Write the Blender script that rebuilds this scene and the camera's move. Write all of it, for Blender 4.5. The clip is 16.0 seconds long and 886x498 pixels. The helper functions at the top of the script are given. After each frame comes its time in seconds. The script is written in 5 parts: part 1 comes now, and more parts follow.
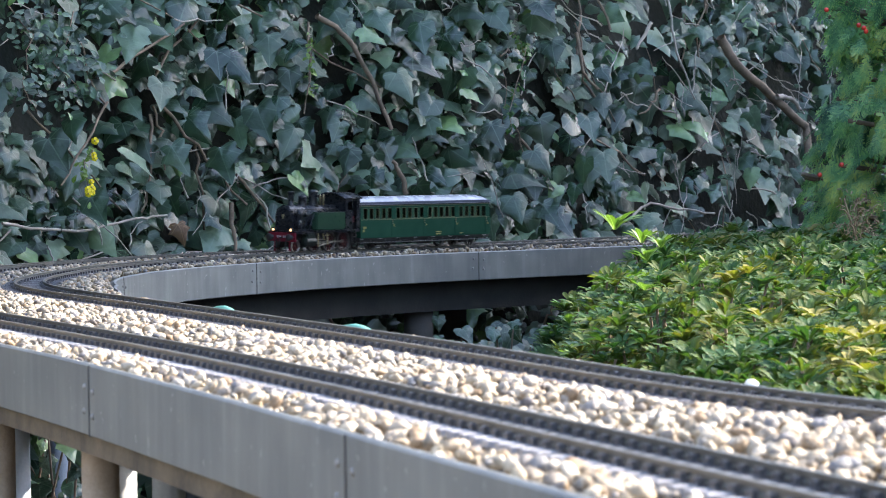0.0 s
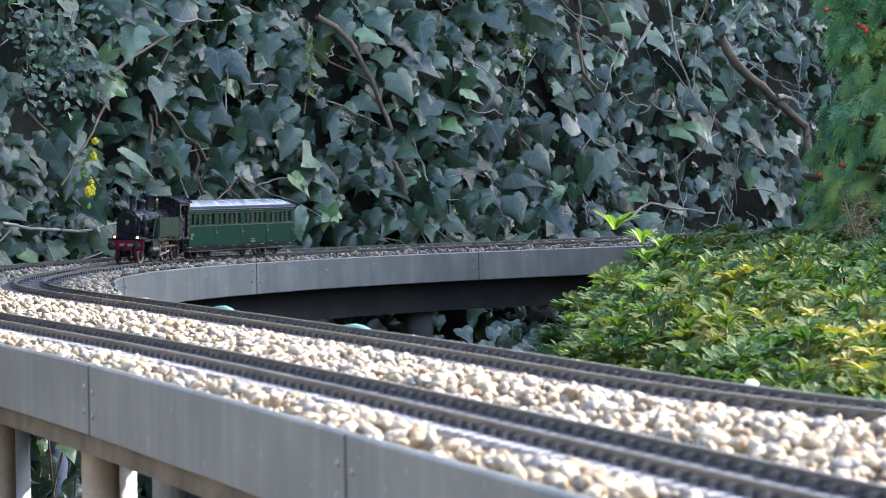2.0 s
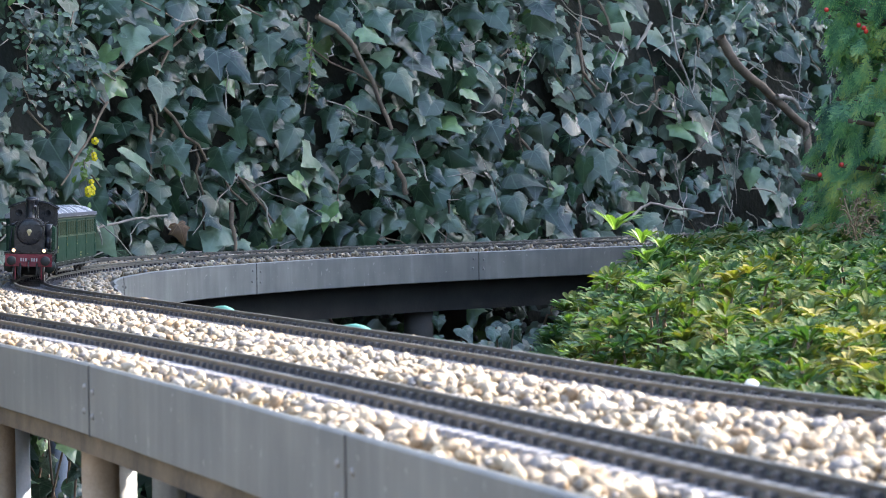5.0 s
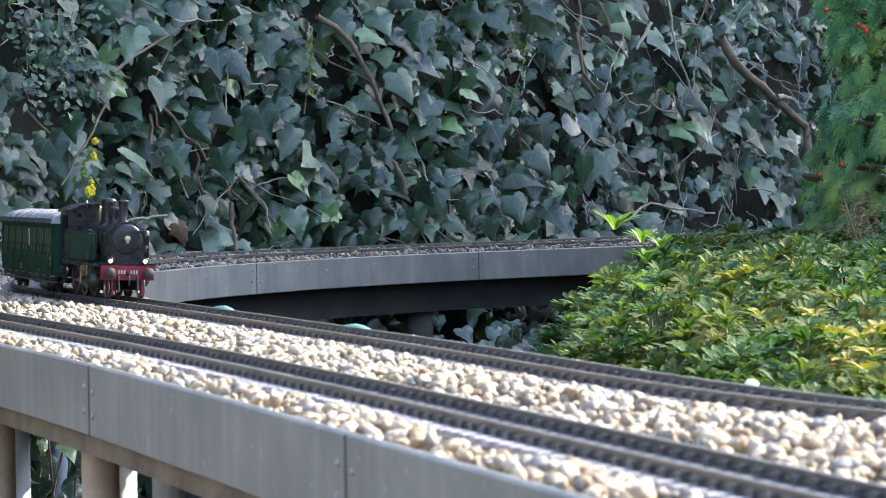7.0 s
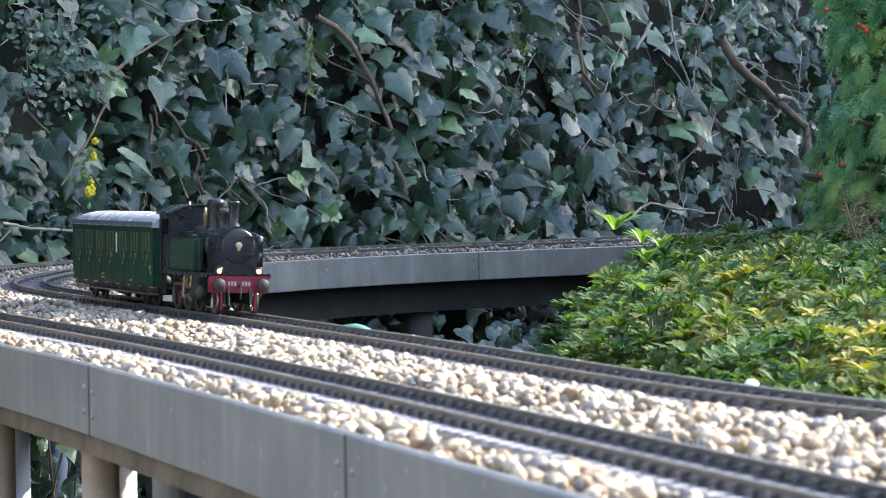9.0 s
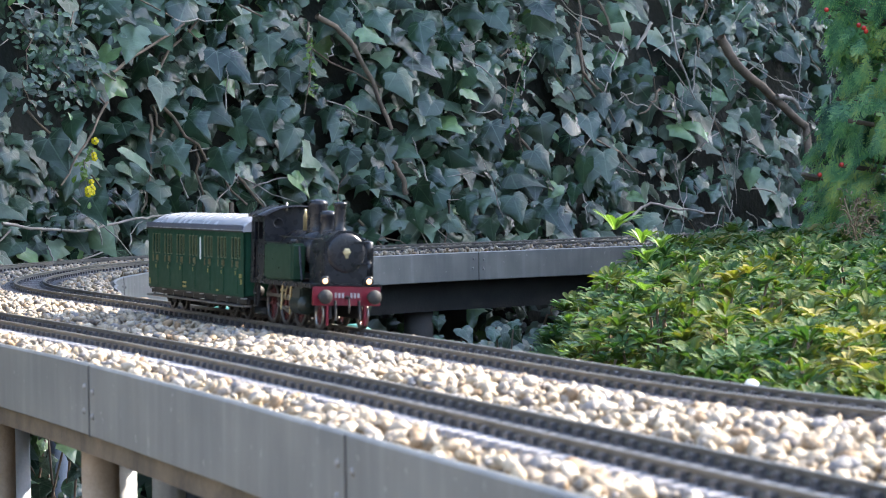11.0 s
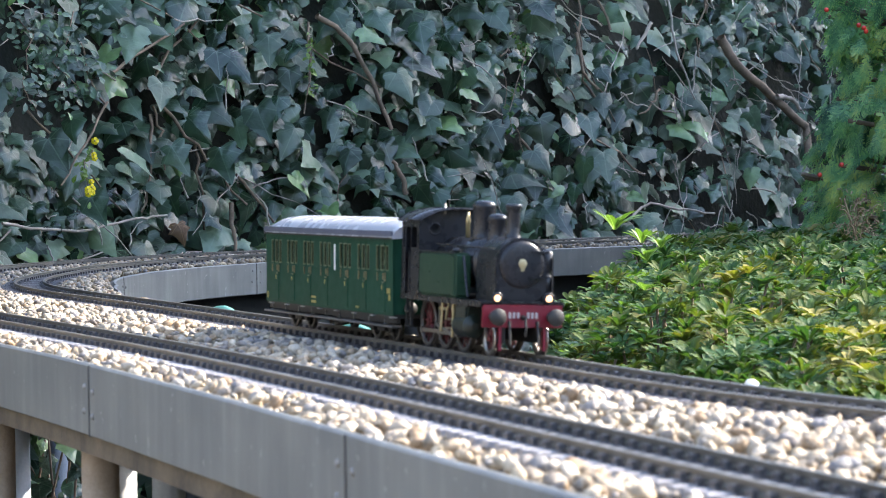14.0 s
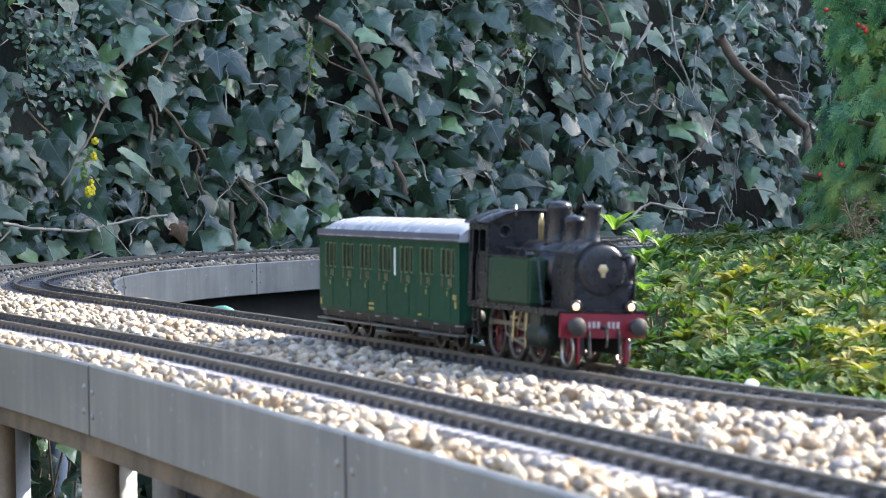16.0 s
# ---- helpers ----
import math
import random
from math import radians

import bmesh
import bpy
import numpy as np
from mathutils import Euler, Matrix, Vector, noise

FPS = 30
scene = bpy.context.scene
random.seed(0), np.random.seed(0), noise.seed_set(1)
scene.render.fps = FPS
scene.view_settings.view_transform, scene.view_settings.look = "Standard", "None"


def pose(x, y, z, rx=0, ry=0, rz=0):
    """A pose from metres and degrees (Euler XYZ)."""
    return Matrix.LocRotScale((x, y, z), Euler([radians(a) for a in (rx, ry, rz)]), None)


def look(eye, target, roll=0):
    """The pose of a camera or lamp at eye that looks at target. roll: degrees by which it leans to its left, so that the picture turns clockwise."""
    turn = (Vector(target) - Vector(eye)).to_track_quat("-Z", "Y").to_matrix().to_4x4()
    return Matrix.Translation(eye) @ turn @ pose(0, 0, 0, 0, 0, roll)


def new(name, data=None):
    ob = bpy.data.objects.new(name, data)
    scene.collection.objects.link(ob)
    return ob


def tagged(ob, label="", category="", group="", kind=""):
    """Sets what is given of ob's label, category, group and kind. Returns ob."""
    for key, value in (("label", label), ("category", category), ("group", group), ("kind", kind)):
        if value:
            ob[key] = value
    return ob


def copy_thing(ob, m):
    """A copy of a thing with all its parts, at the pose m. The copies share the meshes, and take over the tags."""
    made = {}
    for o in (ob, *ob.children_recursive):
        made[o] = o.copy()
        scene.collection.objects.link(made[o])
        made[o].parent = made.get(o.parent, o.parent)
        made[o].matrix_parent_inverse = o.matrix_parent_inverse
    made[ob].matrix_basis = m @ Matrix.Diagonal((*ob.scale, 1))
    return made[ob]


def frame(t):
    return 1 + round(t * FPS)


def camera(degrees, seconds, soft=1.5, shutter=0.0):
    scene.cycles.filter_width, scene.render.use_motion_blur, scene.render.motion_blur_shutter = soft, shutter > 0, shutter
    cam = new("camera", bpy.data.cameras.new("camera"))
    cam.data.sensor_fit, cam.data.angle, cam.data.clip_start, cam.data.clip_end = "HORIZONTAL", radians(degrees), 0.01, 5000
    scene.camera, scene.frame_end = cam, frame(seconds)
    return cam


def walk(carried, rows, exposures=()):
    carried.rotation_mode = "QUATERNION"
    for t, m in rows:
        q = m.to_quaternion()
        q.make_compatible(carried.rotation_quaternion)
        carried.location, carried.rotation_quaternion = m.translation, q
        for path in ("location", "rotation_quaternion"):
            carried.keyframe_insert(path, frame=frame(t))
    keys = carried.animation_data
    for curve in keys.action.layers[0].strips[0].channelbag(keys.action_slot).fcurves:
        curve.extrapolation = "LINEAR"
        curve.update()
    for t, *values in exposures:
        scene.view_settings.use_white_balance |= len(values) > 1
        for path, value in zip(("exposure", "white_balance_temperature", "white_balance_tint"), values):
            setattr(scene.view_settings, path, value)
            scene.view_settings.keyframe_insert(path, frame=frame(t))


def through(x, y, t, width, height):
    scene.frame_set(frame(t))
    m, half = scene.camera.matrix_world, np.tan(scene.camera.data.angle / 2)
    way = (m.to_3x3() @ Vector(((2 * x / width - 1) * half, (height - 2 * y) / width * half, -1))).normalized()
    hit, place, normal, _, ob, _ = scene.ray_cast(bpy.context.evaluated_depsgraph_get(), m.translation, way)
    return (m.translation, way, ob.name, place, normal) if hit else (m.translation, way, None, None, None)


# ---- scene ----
R0 = 0.60                      # height of the rail tops above the ground
EYE = (0.0, 0.0, R0 + 0.1136)
cam = camera(17.67, 16.0, soft=0.8, shutter=0.5)
PITCH = radians(1.42)
CAM_AT = look(EYE, (0, EYE[1] + 10 * math.cos(PITCH), EYE[2] - 10 * math.sin(PITCH)), roll=-0.81)
walk(cam, [(0, CAM_AT), (16.0, CAM_AT)], exposures=[(0, 2.50, 6750, 13), (16.0, 2.50, 6750, 13)])
cam.data.dof.use_dof = True
cam.data.dof.focus_distance = 3.5
cam.data.dof.aperture_fstop = 38

# ---- world, sun, exposure ----
SUN_AZ, SUN_EL = radians(20), radians(37)     # azimuth from +x towards +y
world = bpy.data.worlds.new("world")
scene.world = world
world.use_nodes = True
wn = world.node_tree
sky = wn.nodes.new("ShaderNodeTexSky")
sky.sky_type, sky.sun_disc = "NISHITA", False
sky.sun_elevation, sky.sun_rotation = SUN_EL, math.pi / 2 - SUN_AZ
wn.links.new(sky.outputs[0], wn.nodes["Background"].inputs[0])
wn.nodes["Background"].inputs[1].default_value = 0.15
sun_data = bpy.data.lights.new("sun", "SUN")
sun_data.energy, sun_data.angle, sun_data.color = 3.05, radians(0.6), (1.0, 0.95, 0.86)
sun = new("sun", sun_data)
to_sun = Vector((math.cos(SUN_EL) * math.cos(SUN_AZ), math.cos(SUN_EL) * math.sin(SUN_AZ), math.sin(SUN_EL)))
sun.matrix_world = look(to_sun * 20, (0, 0, 0))


# ---- materials ----
def nodes_of(name):
    m = bpy.data.materials.new(name)
    m.use_nodes = True
    return m, m.node_tree, m.node_tree.nodes["Principled BSDF"]


def link(nt, a, b):
    nt.links.new(a, b)


def noise_node(nt, scale, detail=4.0, coord="Object"):
    tc = nt.nodes.new("ShaderNodeTexCoord")
    n = nt.nodes.new("ShaderNodeTexNoise")
    n.inputs["Scale"].default_value, n.inputs["Detail"].default_value = scale, detail
    link(nt, tc.outputs[coord], n.inputs["Vector"])
    return n


def ramp(nt, fac, stops):
    r = nt.nodes.new("ShaderNodeValToRGB")
    el = r.color_ramp.elements
    while len(el) < len(stops):
        el.new(0.5)
    for e, (p, c) in zip(el, stops):
        e.position, e.color = p, (*c, 1)
    link(nt, fac, r.inputs[0])
    return r.outputs[0]


def mix(nt, kind, fac, a, b):
    m = nt.nodes.new("ShaderNodeMix")
    m.data_type, m.blend_type = "RGBA", kind
    for sock, v in ((m.inputs[0], fac), (m.inputs[6], a), (m.inputs[7], b)):
        if hasattr(v, "links"):
            link(nt, v, sock)
        elif isinstance(v, (int, float)):
            sock.default_value = v
        else:
            sock.default_value = (*v, 1)
    return m.outputs[2]


def maths(nt, op, a, b=0.0):
    m = nt.nodes.new("ShaderNodeMath")
    m.operation = op
    for sock, v in ((m.inputs[0], a), (m.inputs[1], b)):
        if hasattr(v, "links"):
            link(nt, v, sock)
        else:
            sock.default_value = v
    return m.outputs[0]


def bump(nt, bsdf, height, strength, distance):
    b = nt.nodes.new("ShaderNodeBump")
    b.inputs["Strength"].default_value, b.inputs["Distance"].default_value = strength, distance
    link(nt, height, b.inputs["Height"])
    link(nt, b.outputs[0], bsdf.inputs["Normal"])


def surface(name, dark, light, rough=0.5, metal=0.0, fine=400.0, coarse=30.0, relief=0.0004, spec=0.5, coat=0.0):
    """A two-scale mottled surface with fine relief."""
    m, nt, b = nodes_of(name)
    n1, n2 = noise_node(nt, coarse), noise_node(nt, fine, 2.0)
    f = maths(nt, "ADD", maths(nt, "MULTIPLY", n1.outputs[0], 0.7), maths(nt, "MULTIPLY", n2.outputs[0], 0.3))
    link(nt, ramp(nt, f, [(0.35, dark), (0.65, light)]), b.inputs["Base Color"])
    rr = maths(nt, "ADD", maths(nt, "MULTIPLY", n2.outputs[0], 0.25), rough - 0.12)
    link(nt, rr, b.inputs["Roughness"])
    b.inputs["Metallic"].default_value = metal
    b.inputs["Specular IOR Level"].default_value = spec
    b.inputs["Coat Weight"].default_value = coat
    if relief:
        bump(nt, b, n2.outputs[0], 0.5, relief)
    return m


def picked(nt):
    """A random number for each object and each loose piece of a mesh."""
    o = nt.nodes.new("ShaderNodeObjectInfo")
    g = nt.nodes.new("ShaderNodeNewGeometry")
    return maths(nt, "FRACT", maths(nt, "ADD", o.outputs["Random"], g.outputs["Random Per Island"]))


def leaf_material(name, stops, rough, vein, vein_weight=0.5, through=0.25, veins=((0.0, 1.0), (0.80, -0.60), (0.98, 0.15)), spec=0.5, uneven=0.0, clump=0.0, patch=0.0):
    """A leaf: colour picked leaf by leaf, paler veins that run from the stalk, light that shines through."""
    m, nt, b = nodes_of(name)
    r = picked(nt)
    tone = r
    if clump:
        # neighbouring leaves of one shoot share their tone, and whole patches differ
        where = nt.nodes.new("ShaderNodeNewGeometry")
        tone = maths(nt, "ADD", maths(nt, "MULTIPLY", maths(nt, "SUBTRACT", r, 0.5), 0.34), 0.5)
        for scale, weight in ((clump, 1.5), (patch, 1.7)):
            g = nt.nodes.new("ShaderNodeTexNoise")
            g.inputs["Scale"].default_value, g.inputs["Detail"].default_value = scale, 1.0
            link(nt, where.outputs["Position"], g.inputs["Vector"])
            tone = maths(nt, "ADD", tone, maths(nt, "MULTIPLY", maths(nt, "SUBTRACT", g.outputs[0], 0.5), weight))
    col = ramp(nt, tone, stops)
    uv = nt.nodes.new("ShaderNodeUVMap")
    n = nt.nodes.new("ShaderNodeTexNoise")
    n.noise_dimensions = "4D"
    n.inputs["Scale"].default_value, n.inputs["Detail"].default_value = 3.5, 3.0
    link(nt, uv.outputs[0], n.inputs["Vector"])
    link(nt, maths(nt, "MULTIPLY", r, 40.0), n.inputs["W"])
    col = mix(nt, "MULTIPLY", 0.6, col, ramp(nt, n.outputs[0], [(0.3, (0.55, 0.55, 0.55)), (0.7, (1.15, 1.15, 1.1))]))
    sep = nt.nodes.new("ShaderNodeSeparateXYZ")
    link(nt, uv.outputs[0], sep.inputs[0])
    u, v = maths(nt, "ABSOLUTE", sep.outputs[0]), sep.outputs[1]
    near = None
    for dx, dy in veins:
        dist = maths(nt, "ABSOLUTE", maths(nt, "SUBTRACT", maths(nt, "MULTIPLY", u, dy), maths(nt, "MULTIPLY", v, dx)))
        near = dist if near is None else maths(nt, "MINIMUM", near, dist)
    mask = maths(nt, "MULTIPLY", maths(nt, "LESS_THAN", near, 0.016), vein_weight)
    col = mix(nt, "MIX", mask, col, vein)
    link(nt, col, b.inputs["Base Color"])
    b.inputs["Roughness"].default_value = rough
    if uneven:
        again = maths(nt, "FRACT", maths(nt, "MULTIPLY", r, 7.31))
        link(nt, maths(nt, "ADD", maths(nt, "MULTIPLY", again, uneven), rough), b.inputs["Roughness"])
    b.inputs["Specular IOR Level"].default_value = spec
    bump(nt, b, n.outputs[0], 0.5, 0.004)
    t = nt.nodes.new("ShaderNodeBsdfTranslucent")
    link(nt, mix(nt, "MULTIPLY", 1.0, col, (1.0, 1.3, 0.5)), t.inputs[0])
    ms = nt.nodes.new("ShaderNodeMixShader")
    ms.inputs[0].default_value = through
    link(nt, b.outputs[0], ms.inputs[1])
    link(nt, t.outputs[0], ms.inputs[2])
    link(nt, ms.outputs[0], nt.nodes["Material Output"].inputs[0])
    return m


def glow(name, colour, strength):
    m, nt, b = nodes_of(name)
    b.inputs["Base Color"].default_value = (*colour, 1)
    b.inputs["Emission Color"].default_value = (*colour, 1)
    b.inputs["Emission Strength"].default_value = strength
    return m


def pebble_material():
    m, nt, b = nodes_of("pebbles")
    r = picked(nt)
    col = ramp(nt, r, [(0.0, (0.12, 0.10, 0.09)), (0.12, (0.34, 0.28, 0.20)), (0.26, (0.50, 0.41, 0.29)), (0.38, (0.27, 0.17, 0.09)), (0.50, (0.56, 0.45, 0.30)),
                       (0.56, (0.20, 0.18, 0.17)), (0.64, (0.62, 0.54, 0.42)), (0.74, (0.40, 0.30, 0.19)), (0.86, (0.17, 0.165, 0.17)), (1.0, (0.52, 0.44, 0.33))])
    n1, n2 = noise_node(nt, 160.0, 4.0), noise_node(nt, 900.0, 2.0)
    col = mix(nt, "MULTIPLY", 0.7, col, ramp(nt, n1.outputs[0], [(0.32, (0.46, 0.44, 0.40)), (0.62, (1.0, 1.0, 1.0))]))
    link(nt, col, b.inputs["Base Color"])
    b.inputs["Roughness"].default_value = 0.62
    bump(nt, b, n2.outputs[0], 0.6, 0.001)
    return m


def zinc_material():
    """Dull sheet zinc with rain streaks that run down it, blotches and fine grain."""
    m, nt, bs = nodes_of("weathered zinc sheet")
    tc = nt.nodes.new("ShaderNodeTexCoord")
    mp = nt.nodes.new("ShaderNodeMapping")
    mp.inputs["Scale"].default_value = (1.0, 1.0, 0.12)
    link(nt, tc.outputs["Object"], mp.inputs["Vector"])
    streak = nt.nodes.new("ShaderNodeTexNoise")
    streak.inputs["Scale"].default_value, streak.inputs["Detail"].default_value = 70.0, 5.0
    link(nt, mp.outputs[0], streak.inputs["Vector"])
    blotch, grain = noise_node(nt, 16.0, 5.0), noise_node(nt, 600.0, 2.0)
    col = ramp(nt, streak.outputs[0], [(0.25, (0.190, 0.192, 0.180)), (0.55, (0.226, 0.228, 0.213)), (0.80, (0.285, 0.286, 0.268))])
    col = mix(nt, "MULTIPLY", 0.8, col, ramp(nt, blotch.outputs[0], [(0.35, (0.72, 0.72, 0.74)), (0.65, (1.1, 1.08, 1.05))]))
    spots = noise_node(nt, 130.0, 3.0)
    col = mix(nt, "MIX", maths(nt, "MULTIPLY", maths(nt, "GREATER_THAN", spots.outputs[0], 0.69), 0.55), col, (0.42, 0.41, 0.38))
    link(nt, col, bs.inputs["Base Color"])
    link(nt, maths(nt, "ADD", maths(nt, "MULTIPLY", blotch.outputs[0], 0.3), 0.38), bs.inputs["Roughness"])
    bump(nt, bs, grain.outputs[0], 0.4, 0.0003)
    return m


def sunlit_sleeper_material():
    """A dark sleeper with sunlight painted on its outer end as a pale tone."""
    m, nt, b = nodes_of("dark sleeper with sunlit ends painted pale")
    tc = nt.nodes.new("ShaderNodeTexCoord")
    sep = nt.nodes.new("ShaderNodeSeparateXYZ")
    link(nt, tc.outputs["Object"], sep.inputs[0])
    n1, n2 = noise_node(nt, 90.0), noise_node(nt, 900.0, 2.0)
    col = ramp(nt, n2.outputs[0], [(0.35, (0.045, 0.042, 0.045)), (0.65, (0.105, 0.098, 0.100))])
    reach = maths(nt, "ADD", sep.outputs[1], maths(nt, "MULTIPLY", maths(nt, "SUBTRACT", n1.outputs[0], 0.5), 0.006))
    where = nt.nodes.new("ShaderNodeNewGeometry")
    patch = nt.nodes.new("ShaderNodeTexNoise")
    patch.inputs["Scale"].default_value, patch.inputs["Detail"].default_value = 5.0, 1.0
    link(nt, where.outputs["Position"], patch.inputs["Vector"])
    # mask of the outer ends painted pale as if sunlit, broken into patches
    tinted = maths(nt, "MULTIPLY", maths(nt, "GREATER_THAN", reach, 0.0225), maths(nt, "MULTIPLY", patch.outputs[0], 1.3))
    link(nt, mix(nt, "MIX", tinted, col, (0.36, 0.34, 0.34)), b.inputs["Base Color"])
    b.inputs["Roughness"].default_value = 0.5
    bump(nt, b, n2.outputs[0], 0.5, 0.0002)
    return m


ZINC = zinc_material()
SLEEPER_SUNLIT = sunlit_sleeper_material()
ZINC_SEAM = surface("dark seam", (0.07, 0.065, 0.06), (0.12, 0.115, 0.11), 0.7)
ZINC_RIVET = surface("dull rivet", (0.24, 0.23, 0.21), (0.36, 0.35, 0.33), 0.5, 0.3)
TIMBER = surface("stained timber", (0.07, 0.058, 0.042), (0.20, 0.155, 0.105), 0.8, 0, 300, 25, 0.001)
BEAM = surface("timber near-black as in shade", (0.012, 0.012, 0.012), (0.03, 0.028, 0.026), 0.8, 0, 200, 20, 0.001)
POST_MAT = surface("weathered post", (0.30, 0.23, 0.16), (0.44, 0.35, 0.26), 0.7, 0, 400, 30, 0.0006)
POST_GREY = surface("grey post", (0.30, 0.34, 0.38), (0.40, 0.44, 0.49), 0.6, 0, 400, 30, 0.0004)
# post colour with the shade of the deck's far side put in
POST_DARK = surface("post coloured dark for shade", (0.03, 0.028, 0.026), (0.06, 0.056, 0.052), 0.8, 0, 400, 30, 0.0004)
POST_PALE = surface("pale grey post", (0.42, 0.42, 0.40), (0.55, 0.55, 0.53), 0.6, 0, 400, 30, 0.0004)
RAIL_MAT = surface("weathered rail steel", (0.092, 0.086, 0.075), (0.150, 0.140, 0.120), 0.40, 0.15, 900, 60, 0.0001)
SLEEPER_MAT = surface("dark sleeper", (0.052, 0.048, 0.052), (0.120, 0.112, 0.115), 0.45, 0, 900, 50, 0.0002)
BED_MAT = surface("grit bed", (0.09, 0.08, 0.07), (0.20, 0.175, 0.145), 0.9, 0, 700, 60, 0.001)
PEBBLE_MAT = pebble_material()
PLASTER = surface("weathered grey render", (0.29, 0.285, 0.26), (0.39, 0.38, 0.35), 0.9, 0, 200, 3, 0.001)
SOIL = surface("leaf litter and soil", (0.022, 0.017, 0.011), (0.06, 0.048, 0.03), 0.95, 0, 120, 9, 0.006)
# near-black colour carries the shade in the gaps behind leaves
BANK_MAT = surface("near-black for shade between leaves", (0.008, 0.011, 0.008), (0.020, 0.022, 0.015), 0.95, 0, 90, 8, 0.006)
STRAW = surface("straw-coloured dry needle", (0.16, 0.11, 0.055), (0.28, 0.20, 0.11), 0.8, 0, 300, 40, 0)
BARK = surface("brown bark", (0.09, 0.065, 0.045), (0.22, 0.16, 0.11), 0.85, 0, 300, 40, 0.001)
PALE_STICK = surface("pale dry stick", (0.20, 0.175, 0.14), (0.36, 0.32, 0.27), 0.8, 0, 300, 40, 0.0005)
# the palest ivy tones stand in for blades that catch the sky
IVY_MAT = leaf_material("ivy leaf", [(0.0, (0.015, 0.035, 0.019)), (0.38, (0.027, 0.060, 0.034)), (0.62, (0.046, 0.094, 0.055)), (0.82, (0.085, 0.148, 0.092)), (0.92, (0.165, 0.245, 0.160)), (1.0, (0.17, 0.29, 0.11))],
                        0.20, (0.18, 0.26, 0.18), 0.22, 0.14, spec=0.84, uneven=0.34)
SHRUB_MAT = leaf_material("shrub leaf", [(0.0, (0.028, 0.086, 0.034)), (0.42, (0.055, 0.114, 0.033)), (0.64, (0.090, 0.126, 0.032)), (0.88, (0.130, 0.138, 0.034)), (1.0, (0.175, 0.148, 0.038))],
                          0.52, (0.17, 0.21, 0.07), 0.3, 0.34, veins=((0.0, 1.0),), spec=0.18, clump=46.0, patch=5.0)
SPROUT_MAT = leaf_material("young shoot leaf", [(0.0, (0.10, 0.195, 0.042)), (1.0, (0.19, 0.275, 0.065))], 0.4, (0.4, 0.5, 0.2), 0.5, 0.35, veins=((0.0, 1.0),))
DRY_MAT = leaf_material("dry leaf", [(0.0, (0.10, 0.055, 0.03)), (1.0, (0.17, 0.10, 0.05))], 0.7, (0.3, 0.2, 0.1), 0.3, 0.2)
YELLOW_LEAF = leaf_material("yellowed leaf", [(0.0, (0.22, 0.19, 0.03)), (1.0, (0.32, 0.27, 0.05))], 0.5, (0.5, 0.45, 0.1), 0.3, 0.3)
YEW_MAT = leaf_material("yew needle", [(0.0, (0.045, 0.140, 0.080)), (0.3, (0.115, 0.280, 0.140)), (0.55, (0.23, 0.45, 0.20)), (0.8, (0.42, 0.58, 0.22)), (1.0, (0.62, 0.64, 0.20))], 0.32, (0.1, 0.2, 0.05), 0.0, 0.42, clump=26.0, patch=7.0)
PETAL = surface("yellow petal", (0.75, 0.55, 0.01), (0.85, 0.68, 0.02), 0.5, 0, 300, 60, 0)
BERRY_MAT = surface("red berry", (0.45, 0.02, 0.015), (0.6, 0.04, 0.02), 0.35, 0, 300, 60, 0)
HOSE_MAT = surface("turquoise hose", (0.10, 0.36, 0.30), (0.18, 0.48, 0.40), 0.4, 0, 300, 40, 0)
BLACK = surface("black engine paint", (0.011, 0.012, 0.015), (0.019, 0.020, 0.024), 0.28, 0.0, 150, 40, 0, 0.36)
SATIN_BLACK = surface("dull black underframe", (0.010, 0.010, 0.010), (0.024, 0.022, 0.020), 0.6, 0, 900, 60, 0.00005)
GREEN = surface("bottle green paint", (0.016, 0.044, 0.026), (0.024, 0.056, 0.034), 0.32, 0, 150, 40, 0, 0.12)
COACH_GREEN = surface("coach green paint", (0.012, 0.052, 0.031), (0.017, 0.062, 0.039), 0.46, 0, 150, 40, 0, 0.05)
ROOF_GREY = surface("grey roof paint", (0.38, 0.39, 0.43), (0.44, 0.45, 0.49), 0.26, 0, 60, 20, 0)
RED = surface("signal red paint", (0.13, 0.005, 0.016), (0.18, 0.008, 0.021), 0.4, 0, 900, 60, 0.00003)
STEEL = surface("bright steel", (0.24, 0.22, 0.20), (0.34, 0.32, 0.29), 0.38, 1.0, 900, 60, 0.00003)
BRASS = surface("brass", (0.34, 0.28, 0.15), (0.46, 0.38, 0.22), 0.42, 0.6, 900, 60, 0.00003)
COACH_BRASS = surface("tarnished brass", (0.13, 0.115, 0.06), (0.21, 0.18, 0.10), 0.45, 0.4, 900, 60, 0.00003)
YELLOW_PAINT = surface("yellow lettering paint", (0.26, 0.20, 0.05), (0.36, 0.28, 0.08), 0.5, 0, 900, 60, 0)
WHITE_PAINT = surface("white paint", (0.70, 0.70, 0.68), (0.80, 0.80, 0.78), 0.5, 0, 900, 60, 0)
NUMBER_GREY = surface("off-white paint", (0.34, 0.32, 0.31), (0.44, 0.42, 0.40), 0.5, 0, 900, 60, 0)
EAVE_DARK = surface("dark blue-grey of the shaded roof edge", (0.075, 0.085, 0.125), (0.105, 0.115, 0.160), 0.35, 0, 900, 60, 0)
PALE_PLATE = surface("pale step plate", (0.28, 0.28, 0.27), (0.40, 0.40, 0.38), 0.45, 0.2, 900, 60, 0)
